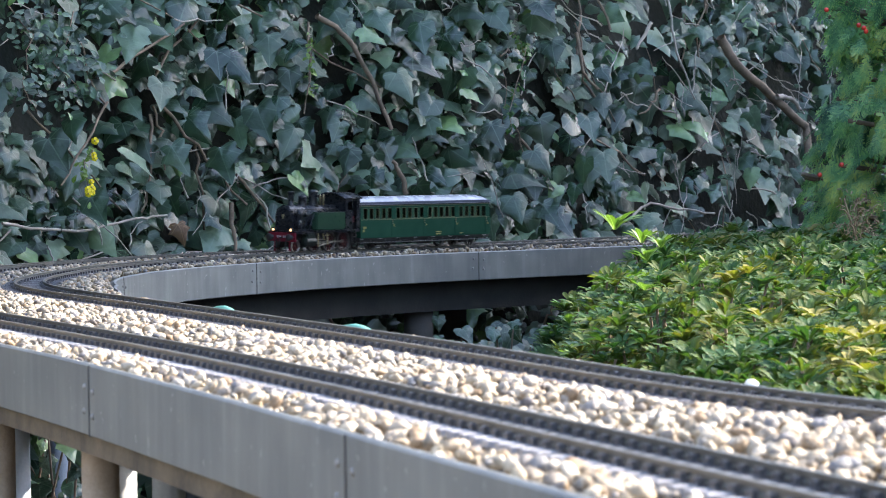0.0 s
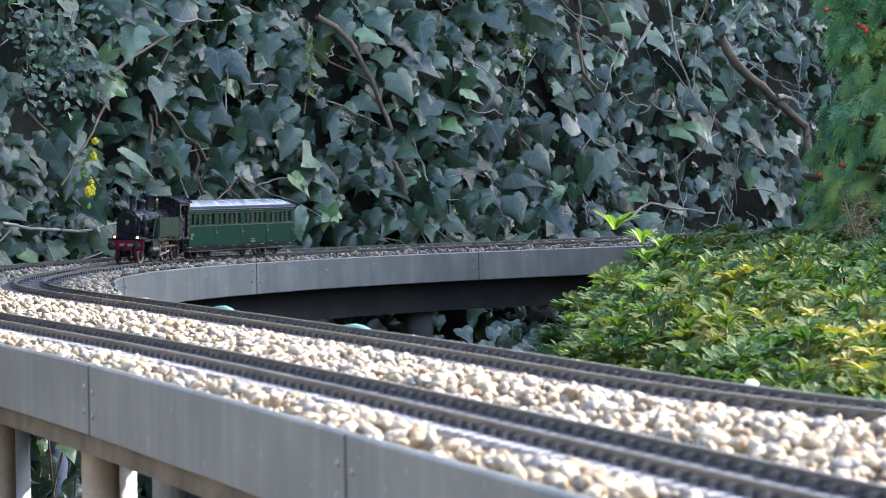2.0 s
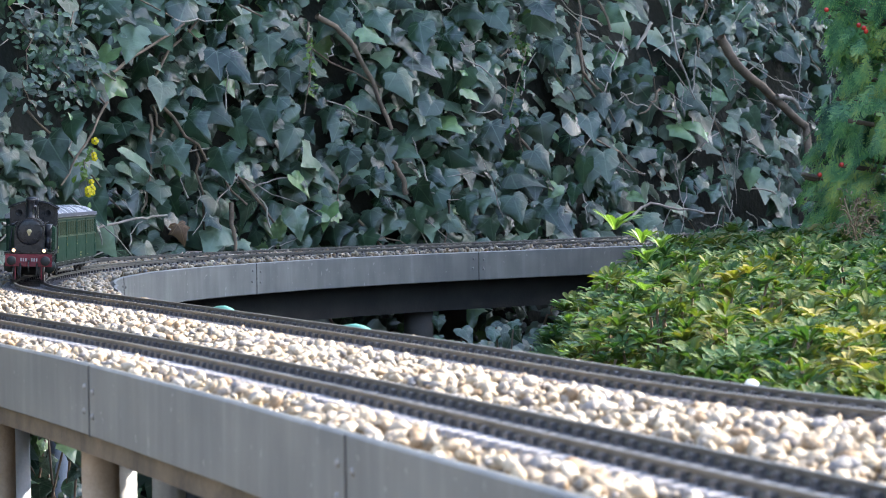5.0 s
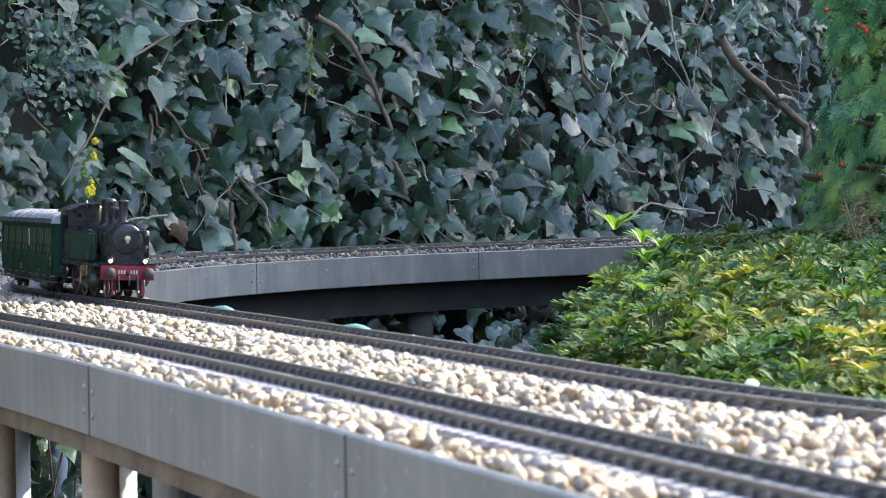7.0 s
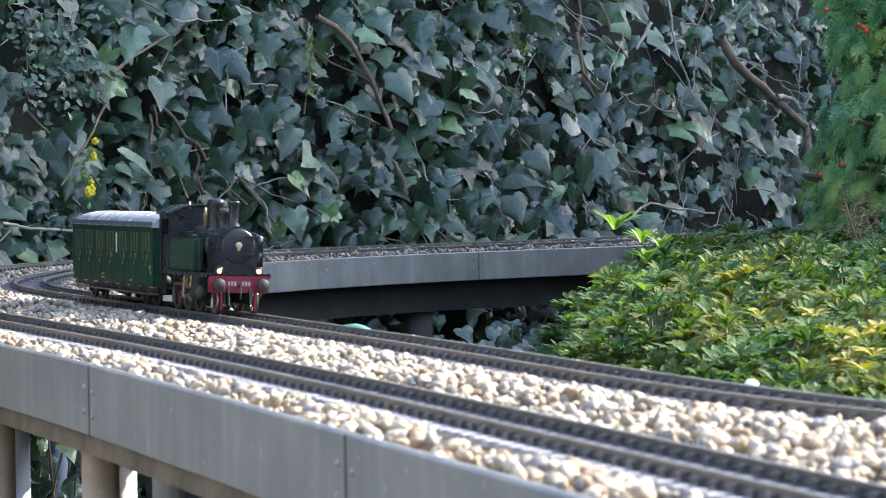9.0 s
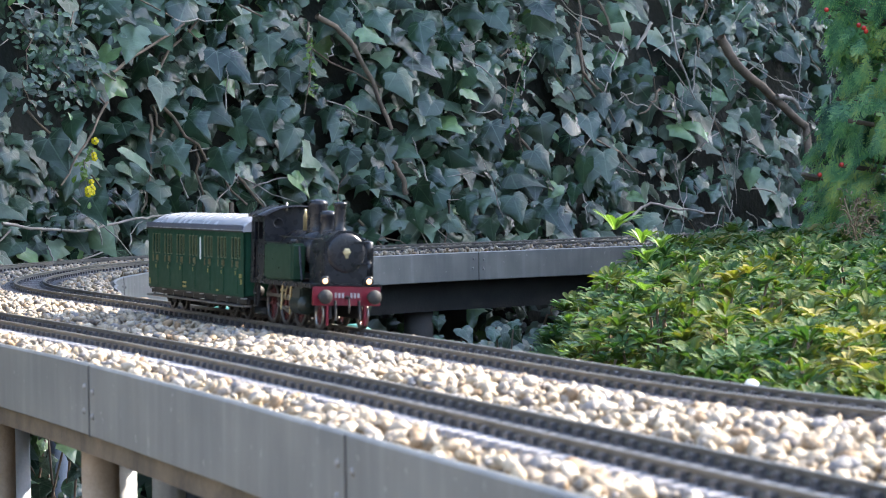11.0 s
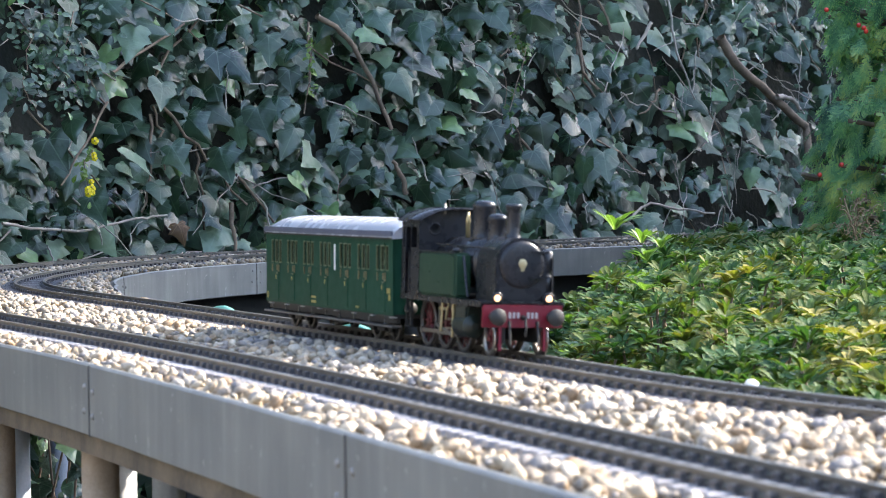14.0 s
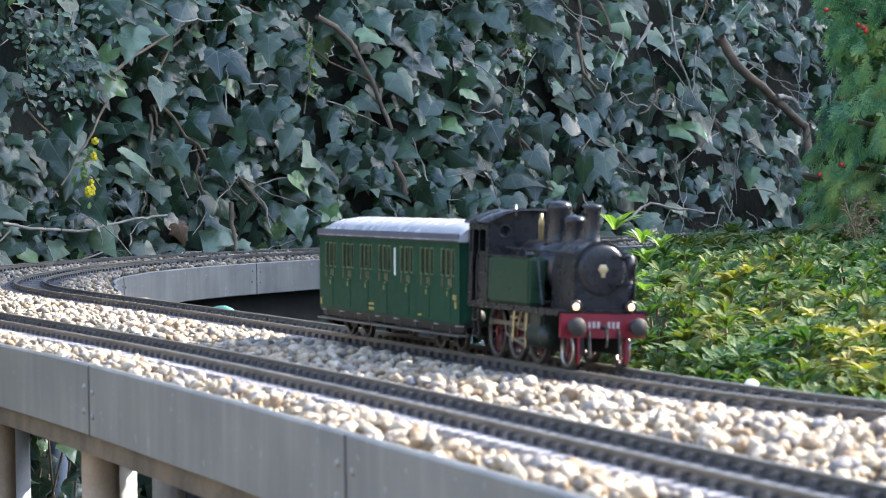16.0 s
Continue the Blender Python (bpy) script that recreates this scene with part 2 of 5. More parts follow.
WINDOW_BROWN = surface("varnished interior", (0.026, 0.020, 0.013), (0.052, 0.038, 0.024), 0.5, 0, 500, 60, 0)
LAMP_GLOW = glow("lit lamp", (1.0, 0.55, 0.27), 0.5)
TYRE_MAT = surface("worn wheel tyre", (0.06, 0.055, 0.05), (0.11, 0.10, 0.09), 0.4, 0.6, 900, 60, 0)
WHEEL_RED = surface("dull red wheel paint", (0.06, 0.008, 0.009), (0.10, 0.013, 0.014), 0.5, 0, 900, 60, 0)
DARK_GREEN = surface("blackish green paint", (0.007, 0.013, 0.010), (0.011, 0.019, 0.014), 0.4, 0, 900, 60, 0)
WAIST = surface("pale olive lining", (0.085, 0.100, 0.048), (0.125, 0.140, 0.070), 0.5, 0, 900, 60, 0)
GLASS, _nt, _b = nodes_of("window glass")
_b.inputs["Transmission Weight"].default_value, _b.inputs["Roughness"].default_value, _b.inputs["IOR"].default_value = 1.0, 0.03, 1.45


# ---- mesh helpers ----
def finish(ob, material, smooth=False, uv=None):
    me = ob.data
    if material:
        me.materials.append(material)
    me.polygons.foreach_set("use_smooth", [bool(smooth)] * len(me.polygons))
    me.update()
    return ob


def part(name, bm, material, parent=None, label="", scale=1.0, smooth=False, kind=""):
    """Links a bmesh as one mesh object, under a thing or a part."""
    me = bpy.data.meshes.new(name)
    if scale != 1.0:
        bm.transform(Matrix.Scale(scale, 4))
    bm.to_mesh(me)
    bm.free()
    ob = new(name, me)
    finish(ob, material, smooth)
    if parent:
        ob.parent = parent
    return tagged(ob, label, kind=kind)


def raw(name, verts, faces, material, parent=None, label="", smooth=False, kind="", uvs=None):
    """Links arrays of vertices and equal-sided faces as one mesh object."""
    me = bpy.data.meshes.new(name)
    verts, faces = np.asarray(verts, dtype=np.float32), np.asarray(faces, dtype=np.int32)
    k = faces.shape[1]
    me.vertices.add(len(verts))
    me.vertices.foreach_set("co", verts.ravel())
    me.loops.add(faces.size)
    me.loops.foreach_set("vertex_index", faces.ravel())
    me.polygons.add(len(faces))
    me.polygons.foreach_set("loop_start", np.arange(0, faces.size, k, dtype=np.int32))
    if uvs is not None:
        me.uv_layers.new(name="UVMap").data.foreach_set("uv", np.asarray(uvs, dtype=np.float32)[faces.ravel()].ravel())
    me.update(calc_edges=True)
    me.validate()
    ob = new(name, me)
    finish(ob, material, smooth)
    if parent:
        ob.parent = parent
    return tagged(ob, label, kind=kind)


def thing(name, label, category, group="", kind="", at=None):
    ob = new(name)
    ob.empty_display_size = 0.02
    if at is not None:
        ob.matrix_world = at
    return tagged(ob, label, category, group, kind)


def box(bm, x0, x1, y0, y1, z0, z1, bevel=0.0, segments=2):
    r = bmesh.ops.create_cube(bm, size=1.0)["verts"]
    for v in r:
        v.co = Vector(((x0 + x1) / 2 + v.co.x * (x1 - x0), (y0 + y1) / 2 + v.co.y * (y1 - y0), (z0 + z1) / 2 + v.co.z * (z1 - z0)))
    if bevel:
        edges = {e for v in r for e in v.link_edges}
        bmesh.ops.bevel(bm, geom=list(edges), offset=bevel, segments=segments, affect="EDGES")


def rod(bm, a, b, r0, r1=None, seg=12):
    a, b = Vector(a), Vector(b)
    q = (b - a).to_track_quat("Z", "Y").to_matrix().to_4x4()
    bmesh.ops.create_cone(bm, cap_ends=True, segments=seg, radius1=r0, radius2=r0 if r1 is None else r1, depth=(b - a).length,
                          matrix=Matrix.Translation((a + b) / 2) @ q)


def turned(bm, outline, centre, seg=20, axis="Z"):
    """A turned body: outline is rows of (radius, height)."""
    rings = []
    for r, h in outline:
        ring = []
        for i in range(seg):
            a = 2 * math.pi * i / seg
            p = Vector((r * math.cos(a), r * math.sin(a), h))
            if axis == "X":
                p = Vector((p.z, p.x, p.y))
            elif axis == "Y":
                p = Vector((p.x, p.z, p.y))
            ring.append(bm.verts.new(Vector(centre) + p))
        rings.append(ring)
    for a, b in zip(rings, rings[1:]):
        for i in range(seg):
            bm.faces.new((a[i], a[(i + 1) % seg], b[(i + 1) % seg], b[i]))
    bm.faces.new(rings[0][::-1])
    bm.faces.new(rings[-1])
    bmesh.ops.recalc_face_normals(bm, faces=bm.faces)


def prism(bm, section, x0, x1, bevel=0.0):
    """A section in (y, z) drawn out along x."""
    a = [bm.verts.new((x0, y, z)) for y, z in section]
    b = [bm.verts.new((x1, y, z)) for y, z in section]
    n = len(section)
    fs = [bm.faces.new(a[::-1]), bm.faces.new(b)]
    fs += [bm.faces.new((a[i], a[(i + 1) % n], b[(i + 1) % n], b[i])) for i in range(n)]
    bmesh.ops.recalc_face_normals(bm, faces=bm.faces)
    if bevel:
        bmesh.ops.bevel(bm, geom=list({e for f in fs[:2] for e in f.edges}), offset=bevel, segments=2, affect="EDGES")


def pierced(bm, xs, zs, y0, y1, holes):
    """A flat sheet cut at xs and zs, with openings (x0, x1, z0, z1) through it."""
    xs, zs = sorted(set(xs)), sorted(set(zs))
    verts = {}

    def at(i, j, y):
        k = (i, j, y)
        if k not in verts:
            verts[k] = bm.verts.new((xs[i], y, zs[j]))
        return verts[k]

    def solid(i, j):
        if not (0 <= i < len(xs) - 1 and 0 <= j < len(zs) - 1):
            return False
        x, z = (xs[i] + xs[i + 1]) / 2, (zs[j] + zs[j + 1]) / 2
        return not any(a < x < b and c < z < d for a, b, c, d in holes)

    for i in range(len(xs) - 1):
        for j in range(len(zs) - 1):
            if not solid(i, j):
                continue
            for y in (y0, y1):
                bm.faces.new((at(i, j, y), at(i + 1, j, y), at(i + 1, j + 1, y), at(i, j + 1, y)))
            for di, dj, p, q in ((-1, 0, (i, j), (i, j + 1)), (1, 0, (i + 1, j), (i + 1, j + 1)), (0, -1, (i, j), (i + 1, j)), (0, 1, (i, j + 1), (i + 1, j + 1))):
                if not solid(i + di, j + dj):
                    bm.faces.new((at(*p, y0), at(*q, y0), at(*q, y1), at(*p, y1)))
    bmesh.ops.recalc_face_normals(bm, faces=bm.faces)


def tube_points(points, radius, seg=6, taper=1.0):
    """Vertices and quads of a tube along a line of points."""
    pts = [Vector(p) for p in points]
    vs, fs = [], []
    for i, p in enumerate(pts):
        d = (pts[min(i + 1, len(pts) - 1)] - pts[max(i - 1, 0)]).normalized()
        u = d.cross(Vector((0, 0, 1)) if abs(d.z) < 0.9 else Vector((1, 0, 0))).normalized()
        w = d.cross(u)
        r = radius * (1 + (taper - 1) * i / max(1, len(pts) - 1))
        for k in range(seg):
            a = 2 * math.pi * k / seg
            vs.append(p + u * (r * math.cos(a)) + w * (r * math.sin(a)))
        if i:
            for k in range(seg):
                a0, b0 = (i - 1) * seg, i * seg
                fs.append((a0 + k, a0 + (k + 1) % seg, b0 + (k + 1) % seg, b0 + k))
    return vs, fs


def join_pieces(pieces):
    vs, fs, n = [], [], 0
    for v, f in pieces:
        vs += v
        fs += [tuple(i + n for i in q) for q in f]
        n += len(v)
    return vs, fs


def wander(a, b, n, wobble, rng, sag=0.0):
    a, b = Vector(a), Vector(b)
    out, off = [], Vector((0, 0, 0))
    for i in range(n + 1):
        t = i / n
        off = off * 0.7 + Vector((rng.uniform(-1, 1), rng.uniform(-1, 1) * 0.5, rng.uniform(-1, 1))) * wobble
        out.append(a.lerp(b, t) + off * math.sin(math.pi * t) + Vector((0, 0, -sag * math.sin(math.pi * t))))
    return out


# ---- the line of the railway ----
# curvature along the inner track at even steps of 0.18 m, counted from the near end
CURVE = [0.0, 0.0, 0.0, -1.357, -0.856, -0.353, -0.025, 0.138, 0.028, 0.014, 0.011, 0.023, 0.097, -0.059, -0.524, -0.827, -0.674, -0.434, -0.472, -0.647, -0.755, -0.647, -0.562, -0.62, -0.45, 0.0, 0.45, 0.45, 0.15, 0.0, 0.0, 0.0]
STEP, START, FINE = 0.18, -0.55, 10
_h = STEP / FINE
_k = np.interp(np.arange(len(CURVE) * FINE) * _h, np.arange(len(CURVE)) * STEP, CURVE)
_i0 = int(round(-START / _h))
_th = np.concatenate([[0], np.cumsum(_k * _h)])
_th = _th - _th[_i0] + 2.2230
_x = np.concatenate([[0], np.cumsum(np.cos((_th[1:] + _th[:-1]) / 2) * _h)])
_y = np.concatenate([[0], np.cumsum(np.sin((_th[1:] + _th[:-1]) / 2) * _h)])
LS = START + np.arange(len(_x)) * _h
LX, LY = _x - _x[_i0] + 0.2853, _y - _y[_i0] + 1.2749


def inner(s):
    """A point of the inner track's centre line."""
    return np.array([np.interp(s, LS, LX), np.interp(s, LS, LY)])


def across(s):
    """The unit vector across the line, to its outer side."""
    th = np.interp(s, LS, _th)
    return np.array([-math.sin(th), math.cos(th)])


SPLIT = 0.5


def offset_line(s, off):
    """A point beside the line; short of SPLIT the outer side runs on straight."""
    if s >= SPLIT:
        return inner(s) + across(s) * off
    th = np.interp(SPLIT, LS, _th)
    return inner(SPLIT) + across(SPLIT) * off + (s - SPLIT) * np.array([math.cos(th), math.sin(th)])


def gap(s):
    """Distance between the two tracks."""
    return float(np.interp(s, [0.4, 0.9, 1.4, 2.0, 2.7, 5.2], [0.160, 0.170, 0.186, 0.175, 0.150, 0.150]))


def outer(s):
    return offset_line(s, gap(s))


def outer_edge(s):
    return offset_line(s, gap(s) + 0.080)


def inner_edge(s):
    return inner(s) - across(s) * float(np.interp(s, [0.5, 1.6, 1.85, 2.1, 2.3, 2.55, 2.8, 3.2, 5.2], [0.052, 0.045, 0.060, 0.095, 0.102, 0.080, 0.072, 0.082, 0.082]))


S_END = 5.15
DECK_Z = R0 - 0.0125           # top of the boards under the stones

# ---- ground ----
bm = bmesh.new()
bmesh.ops.create_grid(bm, x_segments=60, y_segments=60, size=150)
for v in bm.verts:
    f = 1.0 if v.co.length > 12 else 0.0
    v.co.z = noise.noise(v.co * 0.05) * 0.6 * f - 0.02
ground = part("ground", bm, SOIL, None, "dark soil strewn with leaf litter under the raised railway", kind="structure")


# ---- unseen walls added to close the place, cut horizon glare and bounce light ----
def unseen_wall(name, a, c, height, thick, label, material):
    a, c = Vector((*a, 0)), Vector((*c, 0))
    d = (c - a).normalized()
    n = Vector((-d.y, d.x, 0)) * thick / 2
    bm = bmesh.new()
    box(bm, 0, (c - a).length, -thick / 2, thick / 2, -0.1, height, 0.01)
    box(bm, -0.03, (c - a).length + 0.03, -thick / 2 - 0.04, thick / 2 + 0.04, height, height + 0.06, 0.01)
    bm.transform(Matrix.Translation(a) @ Matrix.Rotation(math.atan2(d.y, d.x), 4, "Z"))
    tagged(part(name, bm, material, None, label), kind="structure")


unseen_wall("wall_east", (2.9, 8.4), (3.6, -2.5), 1.45, 0.2, "plain added wall out of view that shapes the light", PLASTER)
unseen_wall("wall_west", (-3.0, 6.5), (-3.4, -2.5), 1.9, 0.2, "plain added wall out of view that shapes the light", PLASTER)
unseen_wall("wall_south", (-3.4, -2.6), (3.6, -2.6), 1.6, 0.2, "plain added wall out of view that shapes the light", PLASTER)

# ---- deck ----
deck = thing("raised_deck", "raised railway deck of boards edged with weathered zinc panels", "railway deck")
ss = np.arange(-0.5, S_END + 0.001, 0.05)
vs, fs = [], []
for s in ss:
    a, b = outer_edge(s), inner_edge(s)
    for p in (a, b):
        vs += [(p[0], p[1], DECK_Z), (p[0], p[1], DECK_Z - 0.030)]
for i in range(len(ss) - 1):
    o, p = i * 4, i * 4 + 4
    fs += [(o, o + 2, p + 2, p), (o + 1, p + 1, p + 3, o + 3), (o, p, p + 1, o + 1), (o + 2, o + 3, p + 3, p + 2)]
raw("board", vs, fs, BED_MAT, deck, "grit-covered deck board")


def panel_run(edge, marks, sign, drop):
    """Zinc edge panels from mark to mark along one edge, each a folded sheet, with a seam strip and rivets at each joint."""
    for a, b in zip(marks, marks[1:]):
        sub = np.linspace(a, b, 22)
        pts = [edge(s) for s in sub]
        vs, fs = [], []
        for i, s in enumerate(sub):
            n = across(s) * sign if (s >= SPLIT or sign < 0) else across(SPLIT) * sign
            p = pts[i] + n * 0.003
            q = pts[i] + n * 0.0008
            l = pts[i] - n * 0.008
            ztop, zbot = R0 - drop, R0 - 0.0475 - drop
            vs += [(q[0], q[1], ztop), (p[0], p[1], ztop - 0.0015), (p[0], p[1], zbot + 0.001), (q[0], q[1], zbot), (l[0], l[1], zbot), (l[0], l[1], zbot + 0.002),
                   (q[0] - n[0] * 0.0014, q[1] - n[1] * 0.0014, zbot + 0.003), (q[0] - n[0] * 0.0014, q[1] - n[1] * 0.0014, ztop)]
        for i in range(len(sub) - 1):
            for k in range(8):
                o, r = i * 8, i * 8 + 8
                fs.append((o + k, o + (k + 1) % 8, r + (k + 1) % 8, r + k))
        pan = raw("edge_panel", vs, fs, ZINC, deck)
        e, s = edge(b), b
        n = across(max(s, SPLIT) if sign > 0 else s) * sign
        th = math.atan2(n[1], n[0])
        place = Matrix.Translation((e[0] + n[0] * 0.003, e[1] + n[1] * 0.003, R0)) @ Matrix.Rotation(th, 4, "Z")
        bm = bmesh.new()
        box(bm, -0.001, 0.0008, -0.0010, 0.0010, -0.0475 - drop, -0.001 - drop, 0.0004)
        bm.transform(place)
        part("seam", bm, ZINC_SEAM, pan)
        for dy, dz in ((-0.012, -0.020), (0.012, -0.022), (-0.014, -0.036), (0.011, -0.038)):
            bm = bmesh.new()
            turned(bm, [(0.0024, 0), (0.0022, 0.0008), (0.0012, 0.0018)], (0, dy, dz), 10, "X")
            bm.transform(place)
            part("rivet", bm, ZINC_RIVET, pan, smooth=True)


panel_run(outer_edge, [-0.40, 0.171] + [0.735 + 0.575 * i for i in range(0, 8)], 1, 0.0045)
panel_run(inner_edge, [-0.35, 0.2, 0.75, 1.3, 1.85, 2.58, 3.19, 3.80, 4.45, 5.05], -1, 0.0085)

# timber under the deck; the inner beam's near-black fills in the shadow there
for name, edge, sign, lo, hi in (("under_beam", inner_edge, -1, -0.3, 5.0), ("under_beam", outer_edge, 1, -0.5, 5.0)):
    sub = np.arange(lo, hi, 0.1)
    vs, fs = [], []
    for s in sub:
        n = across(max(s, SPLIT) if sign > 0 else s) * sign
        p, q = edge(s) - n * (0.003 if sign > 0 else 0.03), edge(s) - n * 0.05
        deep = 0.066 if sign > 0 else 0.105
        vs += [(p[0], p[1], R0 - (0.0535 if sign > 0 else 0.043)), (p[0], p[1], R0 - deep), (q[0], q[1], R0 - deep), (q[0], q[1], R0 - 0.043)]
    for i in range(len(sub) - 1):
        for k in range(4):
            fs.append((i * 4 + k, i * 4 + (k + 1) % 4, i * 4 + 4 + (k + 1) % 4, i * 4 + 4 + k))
    raw(name, vs, fs, TIMBER if sign > 0 else BEAM, deck, "brown timber rail under the zinc edge" if sign > 0 else "timber beam, near-black for the shadow under the deck")


# ---- posts ----
def post(material, label, radius):
    t = thing("support_post", label, "post", "posts under the deck")
    bm = bmesh.new()
    turned(bm, [(radius, 0.0), (radius, 0.2), (radius * 0.99, 0.545)], (0, 0, 0), 24)
    part("shaft", bm, material, t, smooth=True)
    bm = bmesh.new()
    box(bm, -radius * 1.25, radius * 1.25, -radius * 1.25, radius * 1.25, 0.542, 0.550, 0.001)
    part("cap_plate", bm, BEAM, t)
    return t


def post_row(kind, places):
    """The first place takes the post itself, the others copies of it."""
    for i, (s, off) in enumerate(places):
        p = inner(s) + across(s) * off
        m = pose(p[0], p[1], -0.005)
        if i:
            copy_thing(kind, m)
        else:
            kind.matrix_world = m


post_row(post(POST_MAT, "round brown post carrying the outer edge of the deck", 0.0135), [(s, 0.210) for s in (0.885, 1.25, 1.9, 2.6)])
post_row(post(POST_GREY, "round grey post under the middle of the deck", 0.0135), [(s, 0.100) for s in (0.54, 1.12, 1.70, 2.3, 2.9)])
post_row(post(POST_PALE, "round pale grey post carrying the inner edge of the deck", 0.0165), [(s, 0.055) for s in (0.3, 0.89, 1.47, 2.05)])
# these posts get the dark colour because they stand in shade
post_row(post(POST_DARK, "round post under the shaded side of the deck, coloured dark for the shade there", 0.0245), [(s, -0.02) for s in (3.72, 4.4, 5.0)] + [(s, 0.19) for s in (3.4, 4.0, 4.6)])


# ---- tracks ----
def rail_profile():
    # half-width and height: foot, web, head
    return [(-0.0024, -0.0056), (0.0024, -0.0056), (0.0024, -0.0048), (0.0006, -0.0042), (0.0006, -0.0018), (0.0013, -0.0014), (0.0013, -0.0002),
            (0.0009, 0.0), (-0.0009, 0.0), (-0.0013, -0.0002), (-0.0013, -0.0014), (-0.0006, -0.0018), (-0.0006, -0.0042), (-0.0024, -0.0048)]


def track(name, line, label, lo, hi, parts_from, parts_to, material):
    t = thing(name, label, "model track")
    sub = np.arange(lo, hi, 0.03)
    pts = np.array([line(s) for s in sub])
    tan = np.gradient(pts, axis=0)
    tan /= np.linalg.norm(tan, axis=1)[:, None]
    nor = np.stack([-tan[:, 1], tan[:, 0]], 1)
    prof = rail_profile()
    for side in (-1, 1):
        vs, fs = [], []
        for p, n in zip(pts, nor):
            c = p + n * side * 0.01705
            vs += [(c[0] + n[0] * w, c[1] + n[1] * w, R0 + z) for w, z in prof]
        k = len(prof)
        for i in range(len(pts) - 1):
            fs += [(i * k + j, i * k + (j + 1) % k, i * k + k + (j + 1) % k, i * k + k + j) for j in range(k)]
        raw("rail", vs, fs, RAIL_MAT, t, "weathered steel rail")
    # sleepers: every one a block with rail chairs
    bm = bmesh.new()
    box(bm, -0.0040, 0.0040, -0.0325, 0.0325, -0.0098, -0.0056, 0.0005, 1)
    for y in (-0.01705, 0.01705):
        for d in (-0.0034, 0.0034):
            box(bm, -0.0026, 0.0026, y + d - 0.0014, y + d + 0.0014, -0.0058, -0.0026)
    me = bpy.data.meshes.new("sleeper")
    bm.to_mesh(me)
    bm.free()
    me.materials.append(material)
    dist = np.concatenate([[0], np.cumsum(np.linalg.norm(np.diff(pts, axis=0), axis=1))])
    count = int(dist[-1] / 0.0165)
    base_v = np.array([v.co[:] for v in me.vertices])
    base_f = [tuple(p.vertices) for p in me.polygons if len(p.vertices) == 4]
    rest_v, rest_f, made = [], [], 0
    rng = random.Random(4)
    for i in range(count):
        d = (i + 0.5) * 0.0165
        x, y = np.interp(d, dist, pts[:, 0]), np.interp(d, dist, pts[:, 1])
        tx, ty = np.interp(d, dist, tan[:, 0]), np.interp(d, dist, tan[:, 1])
        a = math.atan2(ty, tx) + rng.uniform(-0.012, 0.012)
        m = pose(x, y, R0 + rng.uniform(-0.0003, 0.0001), 0, 0, math.degrees(a))
        s = lo + d
        if parts_from < s < parts_to and made < 290:
            ob = new("sleeper", me)
            ob.matrix_world = m
            ob.parent = t
            made += 1
        else:
            c, sn, o = math.cos(a), math.sin(a), len(rest_v)
            rest_v += [(x + c * v[0] - sn * v[1], y + sn * v[0] + c * v[1], R0 + v[2]) for v in base_v]
            rest_f += [tuple(k + o for k in f) for f in base_f]
    raw("sleeper_rest", rest_v, rest_f, SLEEPER_MAT, t, "dark sleepers further along", kind="stuff")
    return t


track("inner_track", inner, "two-rail garden railway track on dark sleepers in pale ballast", -0.35, 5.1, 0.0, 4.2, SLEEPER_MAT)
track("outer_track", outer, "outer two-rail garden railway track on dark sleepers", -0.35, 5.1, -0.3, 4.2, SLEEPER_SUNLIT)


# ---- ballast ----
def stone_shapes(rng, n):
    bm = bmesh.new()
    bmesh.ops.create_icosphere(bm, subdivisions=2, radius=1.0)
    bm.verts.ensure_lookup_table()
    v0 = np.array([v.co[:] for v in bm.verts])
    f0 = np.array([[v.index for v in f.verts] for f in bm.faces])
    bm.free()
    bm = bmesh.new()
    bmesh.ops.create_icosphere(bm, subdivisions=1, radius=1.0)
    bm.verts.ensure_lookup_table()
    v1 = np.array([v.co[:] for v in bm.verts])
    f1 = np.array([[v.index for v in f.verts] for f in bm.faces])
    bm.free()
    out = []
    for i in range(n):
        o = Vector((i * 7.3, i * 3.1, 0))
        pair = []
        for v, f in ((v0, f0), (v1, f1)):
            r = np.array([1 + 0.55 * noise.noise(Vector(p) * 1.2 + o) + 0.20 * noise.noise(Vector(p) * 2.8 + o) for p in v])
            pair.append((v * r[:, None], f))
        out.append(pair)
    return out


